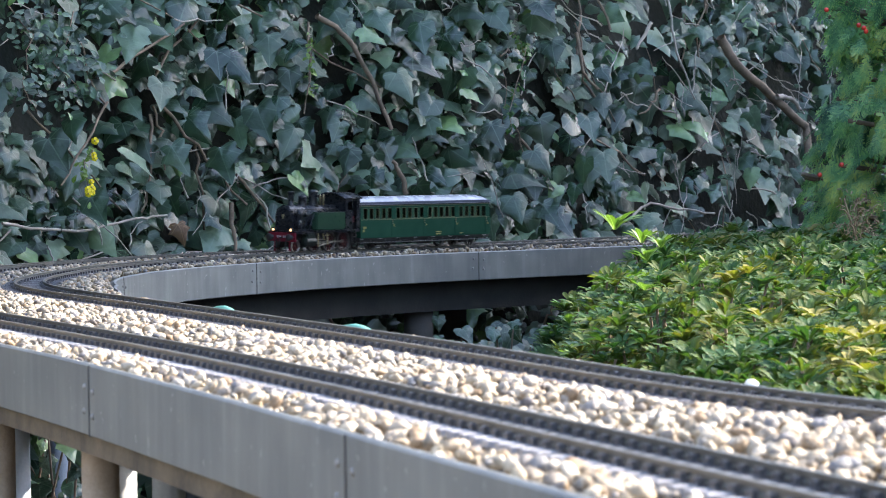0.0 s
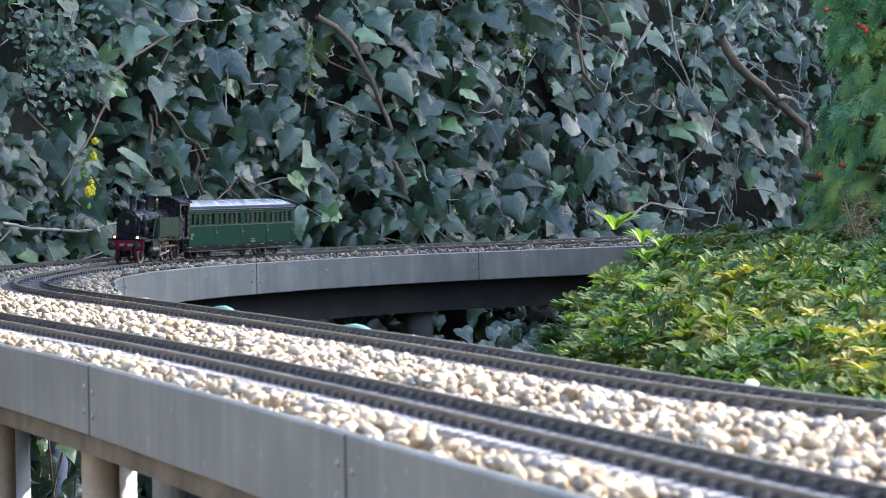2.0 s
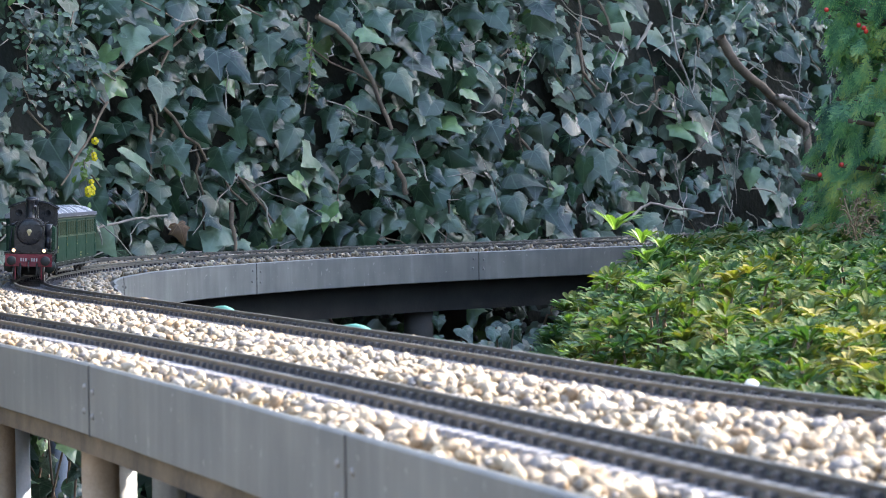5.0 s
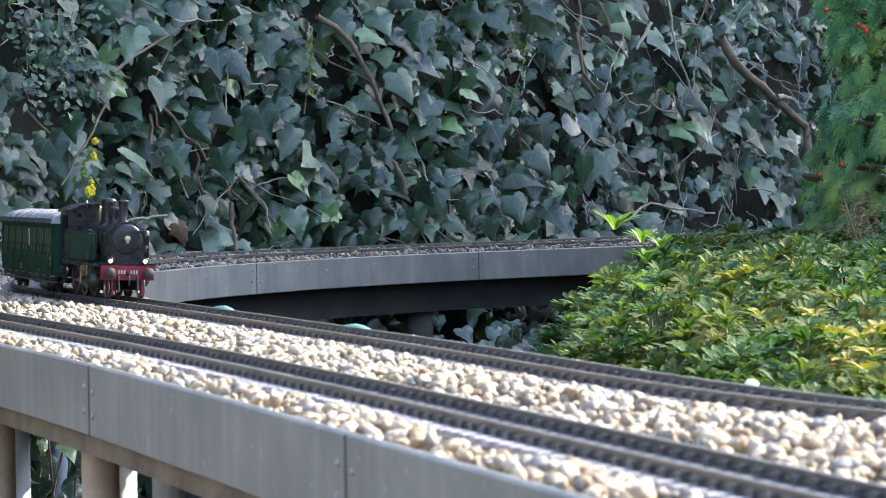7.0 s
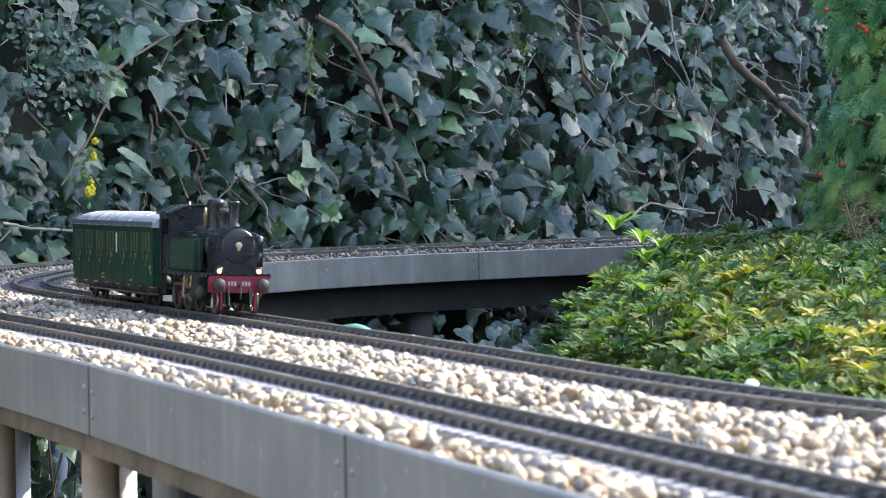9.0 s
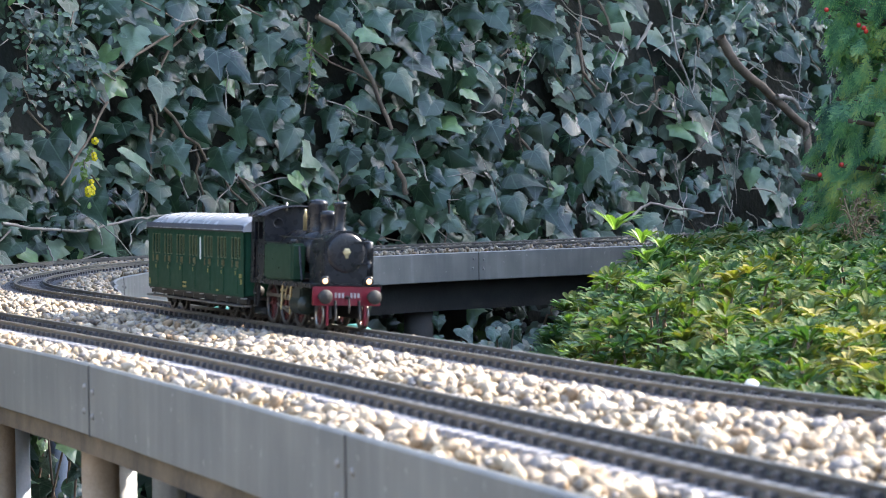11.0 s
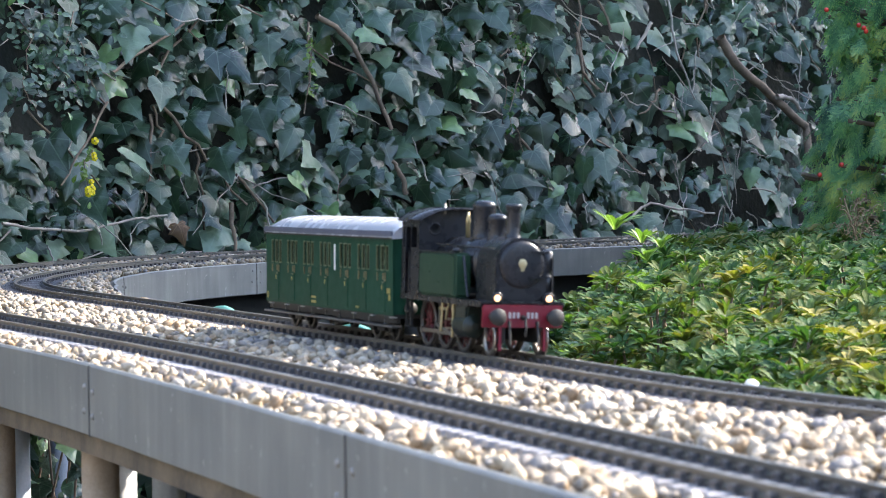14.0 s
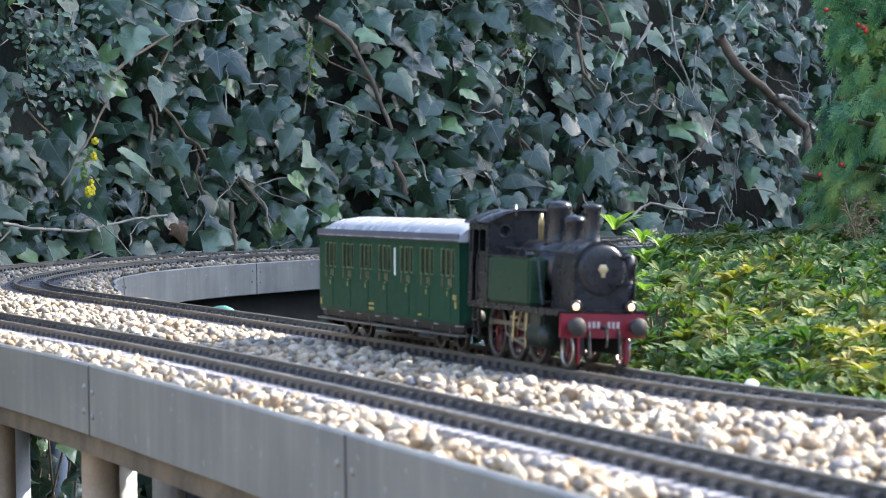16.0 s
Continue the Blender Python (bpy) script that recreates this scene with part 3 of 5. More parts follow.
def ballast():
    rng = random.Random(11)
    shapes = stone_shapes(rng, 24)
    V, F, n = [], [], 0

    def put(x, y, z, size, fine):
        nonlocal n
        v, f = shapes[rng.randrange(len(shapes))][0 if fine else 1]
        q = Euler((rng.gauss(0, 0.55), rng.gauss(0, 0.55), rng.uniform(0, 6.3))).to_matrix()
        sc = np.array([size * rng.uniform(0.9, 1.35), size * rng.uniform(0.75, 1.05), size * rng.uniform(0.5, 0.8)])
        w = (v * sc) @ np.array(q).T + np.array([x, y, z])
        V.append(w)
        F.append(f + n)
        n += len(w)

    s = -0.30
    while s < S_END:
        a, b = outer_edge(s), inner_edge(s)
        to, ti = outer(s), inner(s)
        width = np.linalg.norm(a - b)
        for k in range(int(width / 0.0052)):
            f = rng.random()
            p = a + (b - a) * f + np.array([rng.uniform(-0.004, 0.004), rng.uniform(-0.004, 0.004)])
            if f < 0.03 or f > 0.97:
                continue
            dist = min(np.linalg.norm(p - to), np.linalg.norm(p - ti))
            # stones lie low between the rails and heap beside them
            bare = 0.020 if f < 0.28 and s < 1.6 and noise.noise(Vector((s * 5.5, 7.0, 1.0))) > 0.02 else 0.0
            if dist < (0.031 if f > 0.28 or not bare else 0.033) + bare:
                if rng.random() < 0.45:
                    put(p[0], p[1], DECK_Z + 0.002, rng.uniform(0.0020, 0.0032), False)
                continue
            edge = min(f, 1 - f) * width
            heap = 0.0065 * min(1.0, (dist - 0.028) / 0.03) * min(1.0, edge / 0.02)
            thin = noise.noise(Vector((p[0] * 14, p[1] * 14, 2.0)))
            if rng.random() < (0.66 if s < 2.3 else 0.52) - (0.55 * max(0.0, thin) if f < 0.28 else 0.25 * max(0.0, thin)):
                big = rng.uniform(0.0027, 0.0050) if rng.random() < 0.72 else rng.uniform(0.0017, 0.0030)
                put(p[0], p[1], DECK_Z + 0.001 + rng.random() * heap + 0.002, big, s < 1.2 and big > 0.0038)
        s += 0.0058
    return np.concatenate(V), np.concatenate(F)


_v, _f = ballast()
stones = raw("ballast", _v, _f, PEBBLE_MAT, None, "pale rounded pebble ballast in cream, tan and grey", smooth=True, kind="stuff")
tagged(stones, category="gravel")

# ---- hose ----
rng = random.Random(5)
pts = []
for s in np.arange(0.55, 1.75, 0.02):
    p = inner_edge(s) - across(s) * (0.016 + 0.004 * math.sin(s * 9))
    pts.append((p[0], p[1], R0 - 0.022 + (0.0135 if s > 0.86 else 0.0) * max(0, math.sin((s - 0.62) * 15.5)) ** 2))
v, f = tube_points(pts, 0.0042, 10)
tagged(raw("garden_hose", v, f, HOSE_MAT, None, "turquoise garden hose looped beside the deck edge", smooth=True), category="hose")


# ---- leaves ----
def ivy_shape(lobe, curl, fold):
    half = [(0, 0), (0.12, 0.13), (0.30, 0.15), (0.43, 0.03), (0.38 - 0.09 * lobe, -0.10), (0.50 + 0.12 * lobe, -0.27), (0.37 - 0.05 * lobe, -0.40),
            (0.27 - 0.06 * lobe, -0.54), (0.14, -0.80), (0, -1.06)]
    pts = [*half, (0, -0.30), (0, -0.66)]
    m = {0: 0, 9: 9, 10: 10, 11: 11}
    full = list(pts)
    for i in range(1, 9):
        m[i] = len(full)
        full.append((-half[i][0], half[i][1]))
    tris = [(10, i, i + 1) for i in range(0, 6)] + [(11, 6, 7), (11, 7, 8), (11, 8, 9), (10, 6, 11)]
    faces = tris + [(m[a], m[c], m[b]) for a, b, c in tris]
    v = np.array([(x, y, -fold * abs(x) * 1.2 - curl * (y + 0.3) ** 2 + 0.10 * lobe * math.sin(5 * abs(x) + 3 * y) * abs(x) + 0.055 * math.sin(8.5 * x + 6.0 * y + 9 * lobe)) for x, y in full])
    return v, np.array([(a, c, b) for a, b, c in faces]), np.array(full)


def oval_shape(width, curl, fold):
    rows = [(0.0, 0.10), (0.34, 0.66), (0.66, 1.0), (0.88, 0.78), (1.0, 0.10)]
    v, uv, f = [], [], []
    for t, w in rows:
        z = -curl * t * t
        for x in (-1, 0, 1):
            xx = x * w * width
            v.append((xx, -t, z + fold * abs(xx)))
            uv.append((xx, -t))
    for i in range(len(rows) - 1):
        for k in range(2):
            a = i * 3 + k
            f += [(a, a + 3, a + 4), (a, a + 4, a + 1)]
    return np.array(v), np.array(f), np.array(uv)


def leaf_frame(tip, normal):
    """The axes of a leaf: -y along its tip, z along its normal."""
    z = normal.normalized()
    y = -(tip - z * tip.dot(z)).normalized()
    x = y.cross(z)
    return Matrix((x, y, z)).transposed()


class Heap:
    """Gathers leaves into one mesh."""

    def __init__(self):
        self.v, self.f, self.uv, self.n = [], [], [], 0

    def add(self, shape, m3, at, size):
        v, f, uv = shape
        self.v.append((v * size) @ np.array(m3).T + np.array(at))
        self.f.append(f + self.n)
        self.uv.append(uv)
        self.n += len(v)

    def done(self, name, material, parent, label="", kind="stuff"):
        return raw(name, np.concatenate(self.v), np.concatenate(self.f), material, parent, label, True, kind, np.concatenate(self.uv))


# ---- ivy bank ----
BACK = 0.33


def bank(s, z):
    """A point of the bank's face behind the deck, leaning back as it climbs, and the way it faces."""
    k = min(max(s, 2.3), 5.1)
    n = across(k)
    p = inner(k) + n * (BACK + 0.22 * (z - R0)) + np.array([n[1], -n[0]]) * (s - k)
    return p, -n


bank_thing = thing("ivy_bank", "tall bank thickly covered in dark glossy ivy", "ivy")
vs, fs = [], []
su, zu = np.arange(1.2, 6.6, 0.12), np.arange(-0.1, 2.3, 0.12)
for s in su:
    for z in zu:
        p, n = bank(s, z)
        k = 0.05 * noise.noise(Vector((s * 3, z * 3, 0)))
        vs.append((p[0] - n[0] * (0.09 + k), p[1] - n[1] * (0.09 + k), z))
nz = len(zu)
for i in range(len(su) - 1):
    for j in range(nz - 1):
        fs.append((i * nz + j, i * nz + j + 1, i * nz + nz + j + 1, i * nz + nz + j))
raw("earth_face", vs, fs, BANK_MAT, bank_thing, "earth face behind the leaves, near-black for the shade in the gaps")

rng = random.Random(21)
ivy_shapes = [ivy_shape(rng.uniform(-0.6, 0.5), rng.uniform(0.05, 0.6), rng.uniform(-0.15, 0.5)) for _ in range(20)]
ivy_meshes = []
for sh in ivy_shapes[:10]:
    ob = raw("leaf", sh[0], sh[1], IVY_MAT, None, smooth=True, uvs=sh[2])
    ivy_meshes.append(ob.data)
    bpy.data.objects.remove(ob)
heap = Heap()
made = 0


def ivy_leaf(s, z, depth, size, single):
    global made
    p, n = bank(s, z)
    out = Vector((n[0], n[1], 0))
    out = (out + Vector((-0.25, -1.0, 0))).normalized()
    along = Vector((-out.y, out.x, 0))
    # blades hang tip down and tilt up to the light
    normal = out * rng.uniform(0.75, 1.0) + Vector((0, 0, rng.gauss(0.60, 0.48))) + along * rng.gauss(0, 0.50)
    tip = Vector((0, 0, -1)) + along * rng.gauss(0, 0.65) + out * rng.uniform(0, 0.3)
    m3 = leaf_frame(tip, normal)
    at = Vector((p[0], p[1], z)) + out * depth
    if single and made < 270:
        ob = new("leaf", ivy_meshes[rng.randrange(len(ivy_meshes))])
        ob.matrix_world = Matrix.Translation(at) @ m3.to_4x4() @ Matrix.Scale(size, 4)
        ob.parent = bank_thing
        made += 1
    else:
        heap.add(ivy_shapes[rng.randrange(len(ivy_shapes))], m3, at, size)


for i in range(8600):
    s, z = rng.uniform(2.2, 6.1), rng.uniform(R0 - 0.55, R0 + 0.68)
    depth = rng.uniform(-0.07, 0.02)
    if noise.noise(Vector((s * 2.6, z * 4.5, 3))) > (0.20 if s < 4.2 else -0.04) and rng.random() < (0.8 if z > R0 + 0.16 or s > 4.3 else 0.25):
        continue
    if s < 3.7 and R0 - 0.03 < z < R0 + 0.11 and rng.random() < 0.08:
        continue
    # a hollow behind the leaning branch
    if 4.8 < s < 5.45 and R0 + 0.0 < z < R0 + 0.25 and rng.random() < 0.48:
        continue
    ivy_leaf(s, z, depth, rng.choice((0.026, 0.036, 0.044, 0.053, 0.064)) * rng.uniform(0.8, 1.12) * (1.0 if s < 4.2 else 0.88), False)
for i in range(330):
    s, z = rng.uniform(2.6, 5.4), rng.uniform(R0 - 0.02, R0 + 0.58)
    ivy_leaf(s, z, rng.uniform(0.02, 0.055), rng.choice((0.036, 0.046, 0.056, 0.066)) * rng.uniform(0.85, 1.12), True)
for i in range(1700):
    ivy_leaf(rng.uniform(1.2, 6.5), rng.uniform(R0 + 0.6, 2.2), rng.uniform(-0.06, 0.03), rng.uniform(0.07, 0.11), False)
for i in range(300):
    ivy_leaf(rng.uniform(2.5, 4.6), rng.uniform(R0 - 0.04, R0 + 0.16), rng.uniform(-0.06, 0.02), rng.uniform(0.030, 0.058), False)
heap.done("foliage", IVY_MAT, bank_thing, "mass of ivy leaves")

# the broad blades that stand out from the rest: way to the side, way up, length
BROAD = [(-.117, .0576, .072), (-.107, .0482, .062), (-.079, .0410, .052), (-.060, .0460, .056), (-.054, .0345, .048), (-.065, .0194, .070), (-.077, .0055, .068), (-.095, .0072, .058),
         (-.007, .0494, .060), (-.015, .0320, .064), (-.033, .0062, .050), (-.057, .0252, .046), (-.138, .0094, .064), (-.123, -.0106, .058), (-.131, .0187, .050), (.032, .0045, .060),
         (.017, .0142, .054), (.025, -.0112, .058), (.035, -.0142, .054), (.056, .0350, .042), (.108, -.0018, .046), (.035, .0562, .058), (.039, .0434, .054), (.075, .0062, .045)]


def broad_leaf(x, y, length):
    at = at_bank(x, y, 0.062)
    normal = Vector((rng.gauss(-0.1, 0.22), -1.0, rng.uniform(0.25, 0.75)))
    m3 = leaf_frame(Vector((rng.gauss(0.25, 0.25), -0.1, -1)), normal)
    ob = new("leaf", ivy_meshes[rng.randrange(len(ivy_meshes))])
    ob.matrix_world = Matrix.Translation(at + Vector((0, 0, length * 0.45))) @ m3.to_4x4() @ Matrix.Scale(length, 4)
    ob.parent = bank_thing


# stems among the ivy
pieces = []
for i in range(70):
    s, z = rng.uniform(2.5, 5.6), rng.uniform(R0 - 0.3, R0 + 0.5)
    ds, dz = rng.gauss(0, 0.10), rng.uniform(-0.22, 0.22)
    (p, n), (q, _) = bank(s, z), bank(s + ds, z + dz)
    d = rng.uniform(0.0, 0.045)
    a = (p[0] + n[0] * d, p[1] + n[1] * d, z)
    b = (q[0] + n[0] * d, q[1] + n[1] * d, z + dz)
    pieces.append(tube_points(wander(a, b, 7, 0.010, rng), rng.uniform(0.0012, 0.0032), 6, 0.6))
v, f = join_pieces(pieces)
raw("stem", v, f, BARK, bank_thing, "woody brown ivy stems", True, "stuff")
pieces = []
for i in range(170):
    low = i < 40
    s = rng.uniform(2.6, 3.7) if low else rng.uniform(2.9, 5.9) if i < 110 else rng.uniform(4.7, 5.6)
    z = rng.uniform(R0 - 0.02, R0 + 0.13) if low else rng.uniform(R0, R0 + 0.5)
    ds, dz = rng.gauss(0, 0.08), rng.gauss(0, 0.06)
    (p, n), (q, _) = bank(s, z), bank(s + ds, z + dz)
    d = rng.uniform(0.02, 0.075)
    pieces.append(tube_points(wander((p[0] + n[0] * d, p[1] + n[1] * d, z), (q[0] + n[0] * d, q[1] + n[1] * d, z + dz), 6, 0.006, rng), rng.uniform(0.0009, 0.0020), 5, 0.5))
v, f = join_pieces(pieces)
raw("dry_twig", v, f, PALE_STICK, bank_thing, "pale dry twigs", True, "stuff")


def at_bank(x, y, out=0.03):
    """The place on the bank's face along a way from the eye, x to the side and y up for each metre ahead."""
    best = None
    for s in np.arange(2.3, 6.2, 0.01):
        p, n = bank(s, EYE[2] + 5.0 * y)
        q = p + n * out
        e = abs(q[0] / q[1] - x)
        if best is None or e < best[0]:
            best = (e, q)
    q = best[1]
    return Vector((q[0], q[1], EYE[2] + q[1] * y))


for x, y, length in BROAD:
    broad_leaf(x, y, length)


def branch(name, label, ways, radius, material, out=0.05, taper=0.7):
    pts = [at_bank(x, y, out) for x, y in ways]
    line = []
    for a, b in zip(pts, pts[1:]):
        line += wander(a, b, 5, 0.003, rng)[:-1]
    line.append(pts[-1])
    v, f = tube_points(line, radius, 8, taper)
    return tagged(raw(name, v, f, material, None, label, True), category="branch")


branch("ivy_branch", "thick brown branch among the ivy", [(-0.043, 0.0574), (-0.032, 0.0494), (-0.024, 0.0354), (-0.018, 0.0174)], 0.0055, BARK)
branch("ivy_branch", "bare brown branch leaning across the ivy", [(0.0985, 0.0480), (0.103, 0.0394), (0.115, 0.0284), (0.1275, 0.0165), (0.1285, 0.0040)], 0.0105, BARK, 0.065, 0.8)
branch("broken_stick", "pale broken stub beside the leaning branch", [(0.1175, 0.0270), (0.1225, 0.0262), (0.1255, 0.0225)], 0.006, PALE_STICK, 0.08)
branch("broken_stick", "pale dry stick hanging in the ivy", [(0.08, 0.0634), (0.083, 0.0434), (0.089, 0.0264)], 0.0028, PALE_STICK)
branch("broken_stick", "short pale broken stick in the ivy", [(0.074, 0.0534), (0.069, 0.0444)], 0.004, PALE_STICK)
branch("ivy_branch", "upright brown stem at the foot of the ivy", [(-0.074, -0.0076), (-0.073, -0.0246)], 0.0045, BARK)
branch("ivy_branch", "thin arched twig in the ivy", [(-0.155, -0.0136), (-0.143, -0.0156), (-0.126, -0.0166), (-0.108, -0.0126), (-0.096, -0.0116)], 0.0026, PALE_STICK)
branch("ivy_branch", "thin bent twig in the ivy", [(-0.115, 0.0384), (-0.103, 0.0464), (-0.089, 0.0554)], 0.003, BARK)
branch("ivy_branch", "thin upright ivy stem", [(-0.046, 0.0554), (-0.045, 0.0414), (-0.048, 0.0234)], 0.0022, BARK)
branch("ivy_branch", "forked upright ivy stem above the track", [(-0.013, -0.0056), (-0.015, 0.0034), (-0.018, 0.0064)], 0.005, BARK)
branch("ivy_branch", "thin long twig slanting through the ivy", [(-0.072, 0.0024), (-0.066, -0.0056), (-0.059, -0.0146)], 0.0028, BARK)
branch("ivy_branch", "pale looping twig in the ivy", [(0.065, -0.0156), (0.073, -0.0096), (0.089, -0.0126), (0.095, -0.0136)], 0.0028, PALE_STICK)
branch("ivy_branch", "thin upright stem deep in the ivy", [(0.048, 0.0504), (0.05, 0.0364), (0.055, 0.0304)], 0.0035, BARK)
branch("ivy_branch", "slanting green stem beside yellow flowers", [(-0.117, 0.0284), (-0.127, 0.0114), (-0.133, -0.0006)], 0.0022, BARK)


# ---- small things on the bank ----
def flower(at, size):
    t = thing("yellow_flower", "small yellow flower among the ivy", "flower", "yellow flowers")
    for k in range(5):
        sh = oval_shape(0.42, 0.3, 0.2)
        a = k * 1.257
        m3 = leaf_frame(Vector((math.cos(a), 0, math.sin(a))), Vector((math.cos(a) * 0.2, -1, math.sin(a) * 0.2)))
        ob = raw("petal", (sh[0] * size) @ np.array(m3).T, sh[1], PETAL, t, smooth=True, uvs=sh[2])
    bm = bmesh.new()
    bmesh.ops.create_icosphere(bm, subdivisions=1, radius=size * 0.25)
    part("flower_centre", bm, YELLOW_PAINT, t)
    t.matrix_world = Matrix.Translation(at)


for x, y, count in ((-0.122, 0.0124, 3), (-0.1225, -0.0030, 6)):
    for k in range(count):
        flower(at_bank(x + rng.gauss(0, 0.0011), y + rng.gauss(0, 0.0018), 0.10) + Vector((0, -0.004 * k, 0)), rng.uniform(0.0050, 0.0070))

dry = ivy_shape(0.4, 0.6, 0.5)
m3 = leaf_frame(Vector((0.3, 0, -1)), Vector((0.3, -1, 0.3)))
dead = raw("dead_leaf", (dry[0] * 0.036) @ np.array(m3).T, dry[1], DRY_MAT, None, "curled brown dead leaf on the bank", True, uvs=dry[2])
tagged(dead, category="leaf")
dead.matrix_world = Matrix.Translation(at_bank(-0.093, -0.0146, 0.09))


# fine-leaved climber at one end of the bank, and trailing sprigs
def climber(name, label, ways, count, spread, size, material):
    t = thing(name, label, "climber")
    h, runs = Heap(), []
    leaf = oval_shape(0.30, 0.3, 0.3)
    pts = [at_bank(x, y, 0.085) for x, y in ways]
    line = []
    for a, q in zip(pts, pts[1:]):
        line += wander(a, q, 6, 0.004, rng)
    runs.append(tube_points(line, 0.0011, 5, 0.6))
    for i in range(count):
        at = line[rng.randrange(len(line))] + Vector((rng.gauss(0, spread), rng.gauss(0, spread * 0.4), rng.gauss(0, spread)))
        m3 = leaf_frame(Vector((rng.gauss(0, 1), -0.3, rng.gauss(-0.4, 0.8))), Vector((rng.gauss(0, 0.5), -1, rng.uniform(0, 1.3))))
        h.add(leaf, m3, at, size * rng.uniform(0.6, 1.2))
    h.done("small_leaves", material, t, "many small leaves")
    v, f = join_pieces(runs)
    raw("stem", v, f, BARK, t, smooth=True)


climber("fine_leaved_climber", "fine-leaved climber tangled in the ivy", [(-0.151, 0.0624), (-0.142, 0.0524), (-0.147, 0.0354), (-0.141, 0.0254)], 150, 0.03, 0.015, IVY_MAT)
climber("fine_leaved_climber", "fine-leaved climber tangled in the ivy", [(-0.128, 0.0604), (-0.136, 0.0424), (-0.125, 0.0304)], 160, 0.03, 0.017, IVY_MAT)
climber("trailing_sprig", "thin trailing sprig of small bright leaves", [(-0.046, 0.0494), (-0.045, 0.0394), (-0.046, 0.0304)], 26, 0.004, 0.011, SPROUT_MAT)
climber("trailing_sprig", "thin trailing sprig of small dull leaves", [(0.025, 0.0504), (0.03, 0.0454), (0.024, 0.0224), (0.025, 0.0154)], 60, 0.006, 0.011, SHRUB_MAT)
climber("trailing_sprig", "thin sprig with yellow flowers and small leaves", [(-0.122, 0.0124), (-0.125, 0.0054), (-0.123, -0.0036)], 24, 0.006, 0.012, SPROUT_MAT)


# ---- shrub inside the loop ----
def rosette(rng, n, length, width, rise):
    """A whorl of leaves round a shoot tip, as arrays in its own space."""
    h = Heap()
    for k in range(n):
        a = k * 2.4 + rng.uniform(-0.25, 0.25)
        up = rise * rng.uniform(0.6, 1.35)
        tip = Vector((math.cos(a), math.sin(a), up))
        nor = Vector((-math.cos(a) * up, -math.sin(a) * up, 1.0)) + Vector((rng.gauss(0, 0.15), rng.gauss(0, 0.15), 0))
        h.add(oval_shape(width * rng.uniform(0.85, 1.15), rng.uniform(0.20, 0.60), 0.30), leaf_frame(tip, nor), Vector((math.cos(a), math.sin(a), 0)) * 0.06 * length,
              length * rng.uniform(0.75, 1.1))
    return np.concatenate(h.v), np.concatenate(h.f), np.concatenate(h.uv)


rng = random.Random(33)
SHAPES = [rosette(rng, rng.randint(9, 13), 1.0, rng.uniform(0.15, 0.20), rng.uniform(0.7, 1.7)) for _ in range(12)]
ROSETTES = []
for sh in SHAPES:
    ob = raw("leaf_rosette", sh[0], sh[1], SHRUB_MAT, None, smooth=True, uvs=sh[2])
    ROSETTES.append(ob.data)
    bpy.data.objects.remove(ob)
shrub = thing("evergreen_shrub", "low bushy evergreen shrub with whorled green and yellowing leaves", "shrub")


def shrub_left(y):
    """Where the shrub ends on its open side, for each distance."""
    return float(np.interp(y, [1.7, 2.0, 2.5, 3.0, 3.5, 4.2], [0.150, 0.080, 0.055, 0.088, 0.140, 0.28]))


def shrub_top(x, y):
    edge = min(1.0, max(0.0, (x - shrub_left(y)) / 0.14))
    z = float(np.interp(y, [1.6, 2.0, 2.6, 3.2, 3.8, 4.6], [-0.055, -0.040, -0.018, 0.006, 0.010, -0.002]))
    return R0 + z - 0.11 * (1 - edge) ** 1.6 + (0.028 if y < 3.2 else 0.014) * noise.noise(Vector((x * 9, y * 7, 1.0))) + (0.034 if y < 3.2 else 0.020) * noise.noise(Vector((x * 26, y * 14, 4.0)))


heap, stems, made = Heap(), [], 0
for i in range(11000):
    y = rng.uniform(1.62, 4.6)
    lo = max(shrub_left(y), float(inner_edge(np.interp(y, LY[40:150], LS[40:150]))[0]) + 0.055 if y < 2.4 else 0.0)
    hi = 0.16 * y + 0.12
    if lo >= hi:
        continue
    x = rng.uniform(lo, hi)
    under = rng.random() ** 2 * 0.10
    z = shrub_top(x, y) - under + (rng.uniform(0.0, 0.016) if under < 0.012 else 0.0)
    lean = Vector((rng.gauss(-0.05, 0.20), rng.gauss(-0.12, 0.20), 1.0)).normalized()
    size = rng.uniform(0.011, 0.0195)
    q = lean.to_track_quat("Z", "Y").to_matrix() @ Matrix.Rotation(rng.uniform(0, 6.28), 3, "Z")
    k = rng.randrange(len(SHAPES))
    if under < 0.012 and made < 290 and x < 0.155 * y and y < 3.6:
        ob = new("leaf_rosette", ROSETTES[k])
        ob.matrix_world = Matrix.Translation((x, y, z)) @ q.to_4x4() @ Matrix.Scale(size, 4)
        ob.parent = shrub
        made += 1
    else:
        heap.add(SHAPES[k], q, (x, y, z), size)
    if i % 4 == 0:
        root = Vector((x + rng.uniform(-0.05, 0.05), y + rng.uniform(-0.05, 0.05), R0 - 0.22))
        stems.append(tube_points(wander(root, (x, y, z), 4, 0.006, rng), 0.0022, 5, 0.6))
heap.done("foliage", SHRUB_MAT, shrub, "mass of whorled leaves")
v, f = join_pieces(stems)
raw("stem", v, f, BARK, shrub, "thin brown stems", True, "stuff")
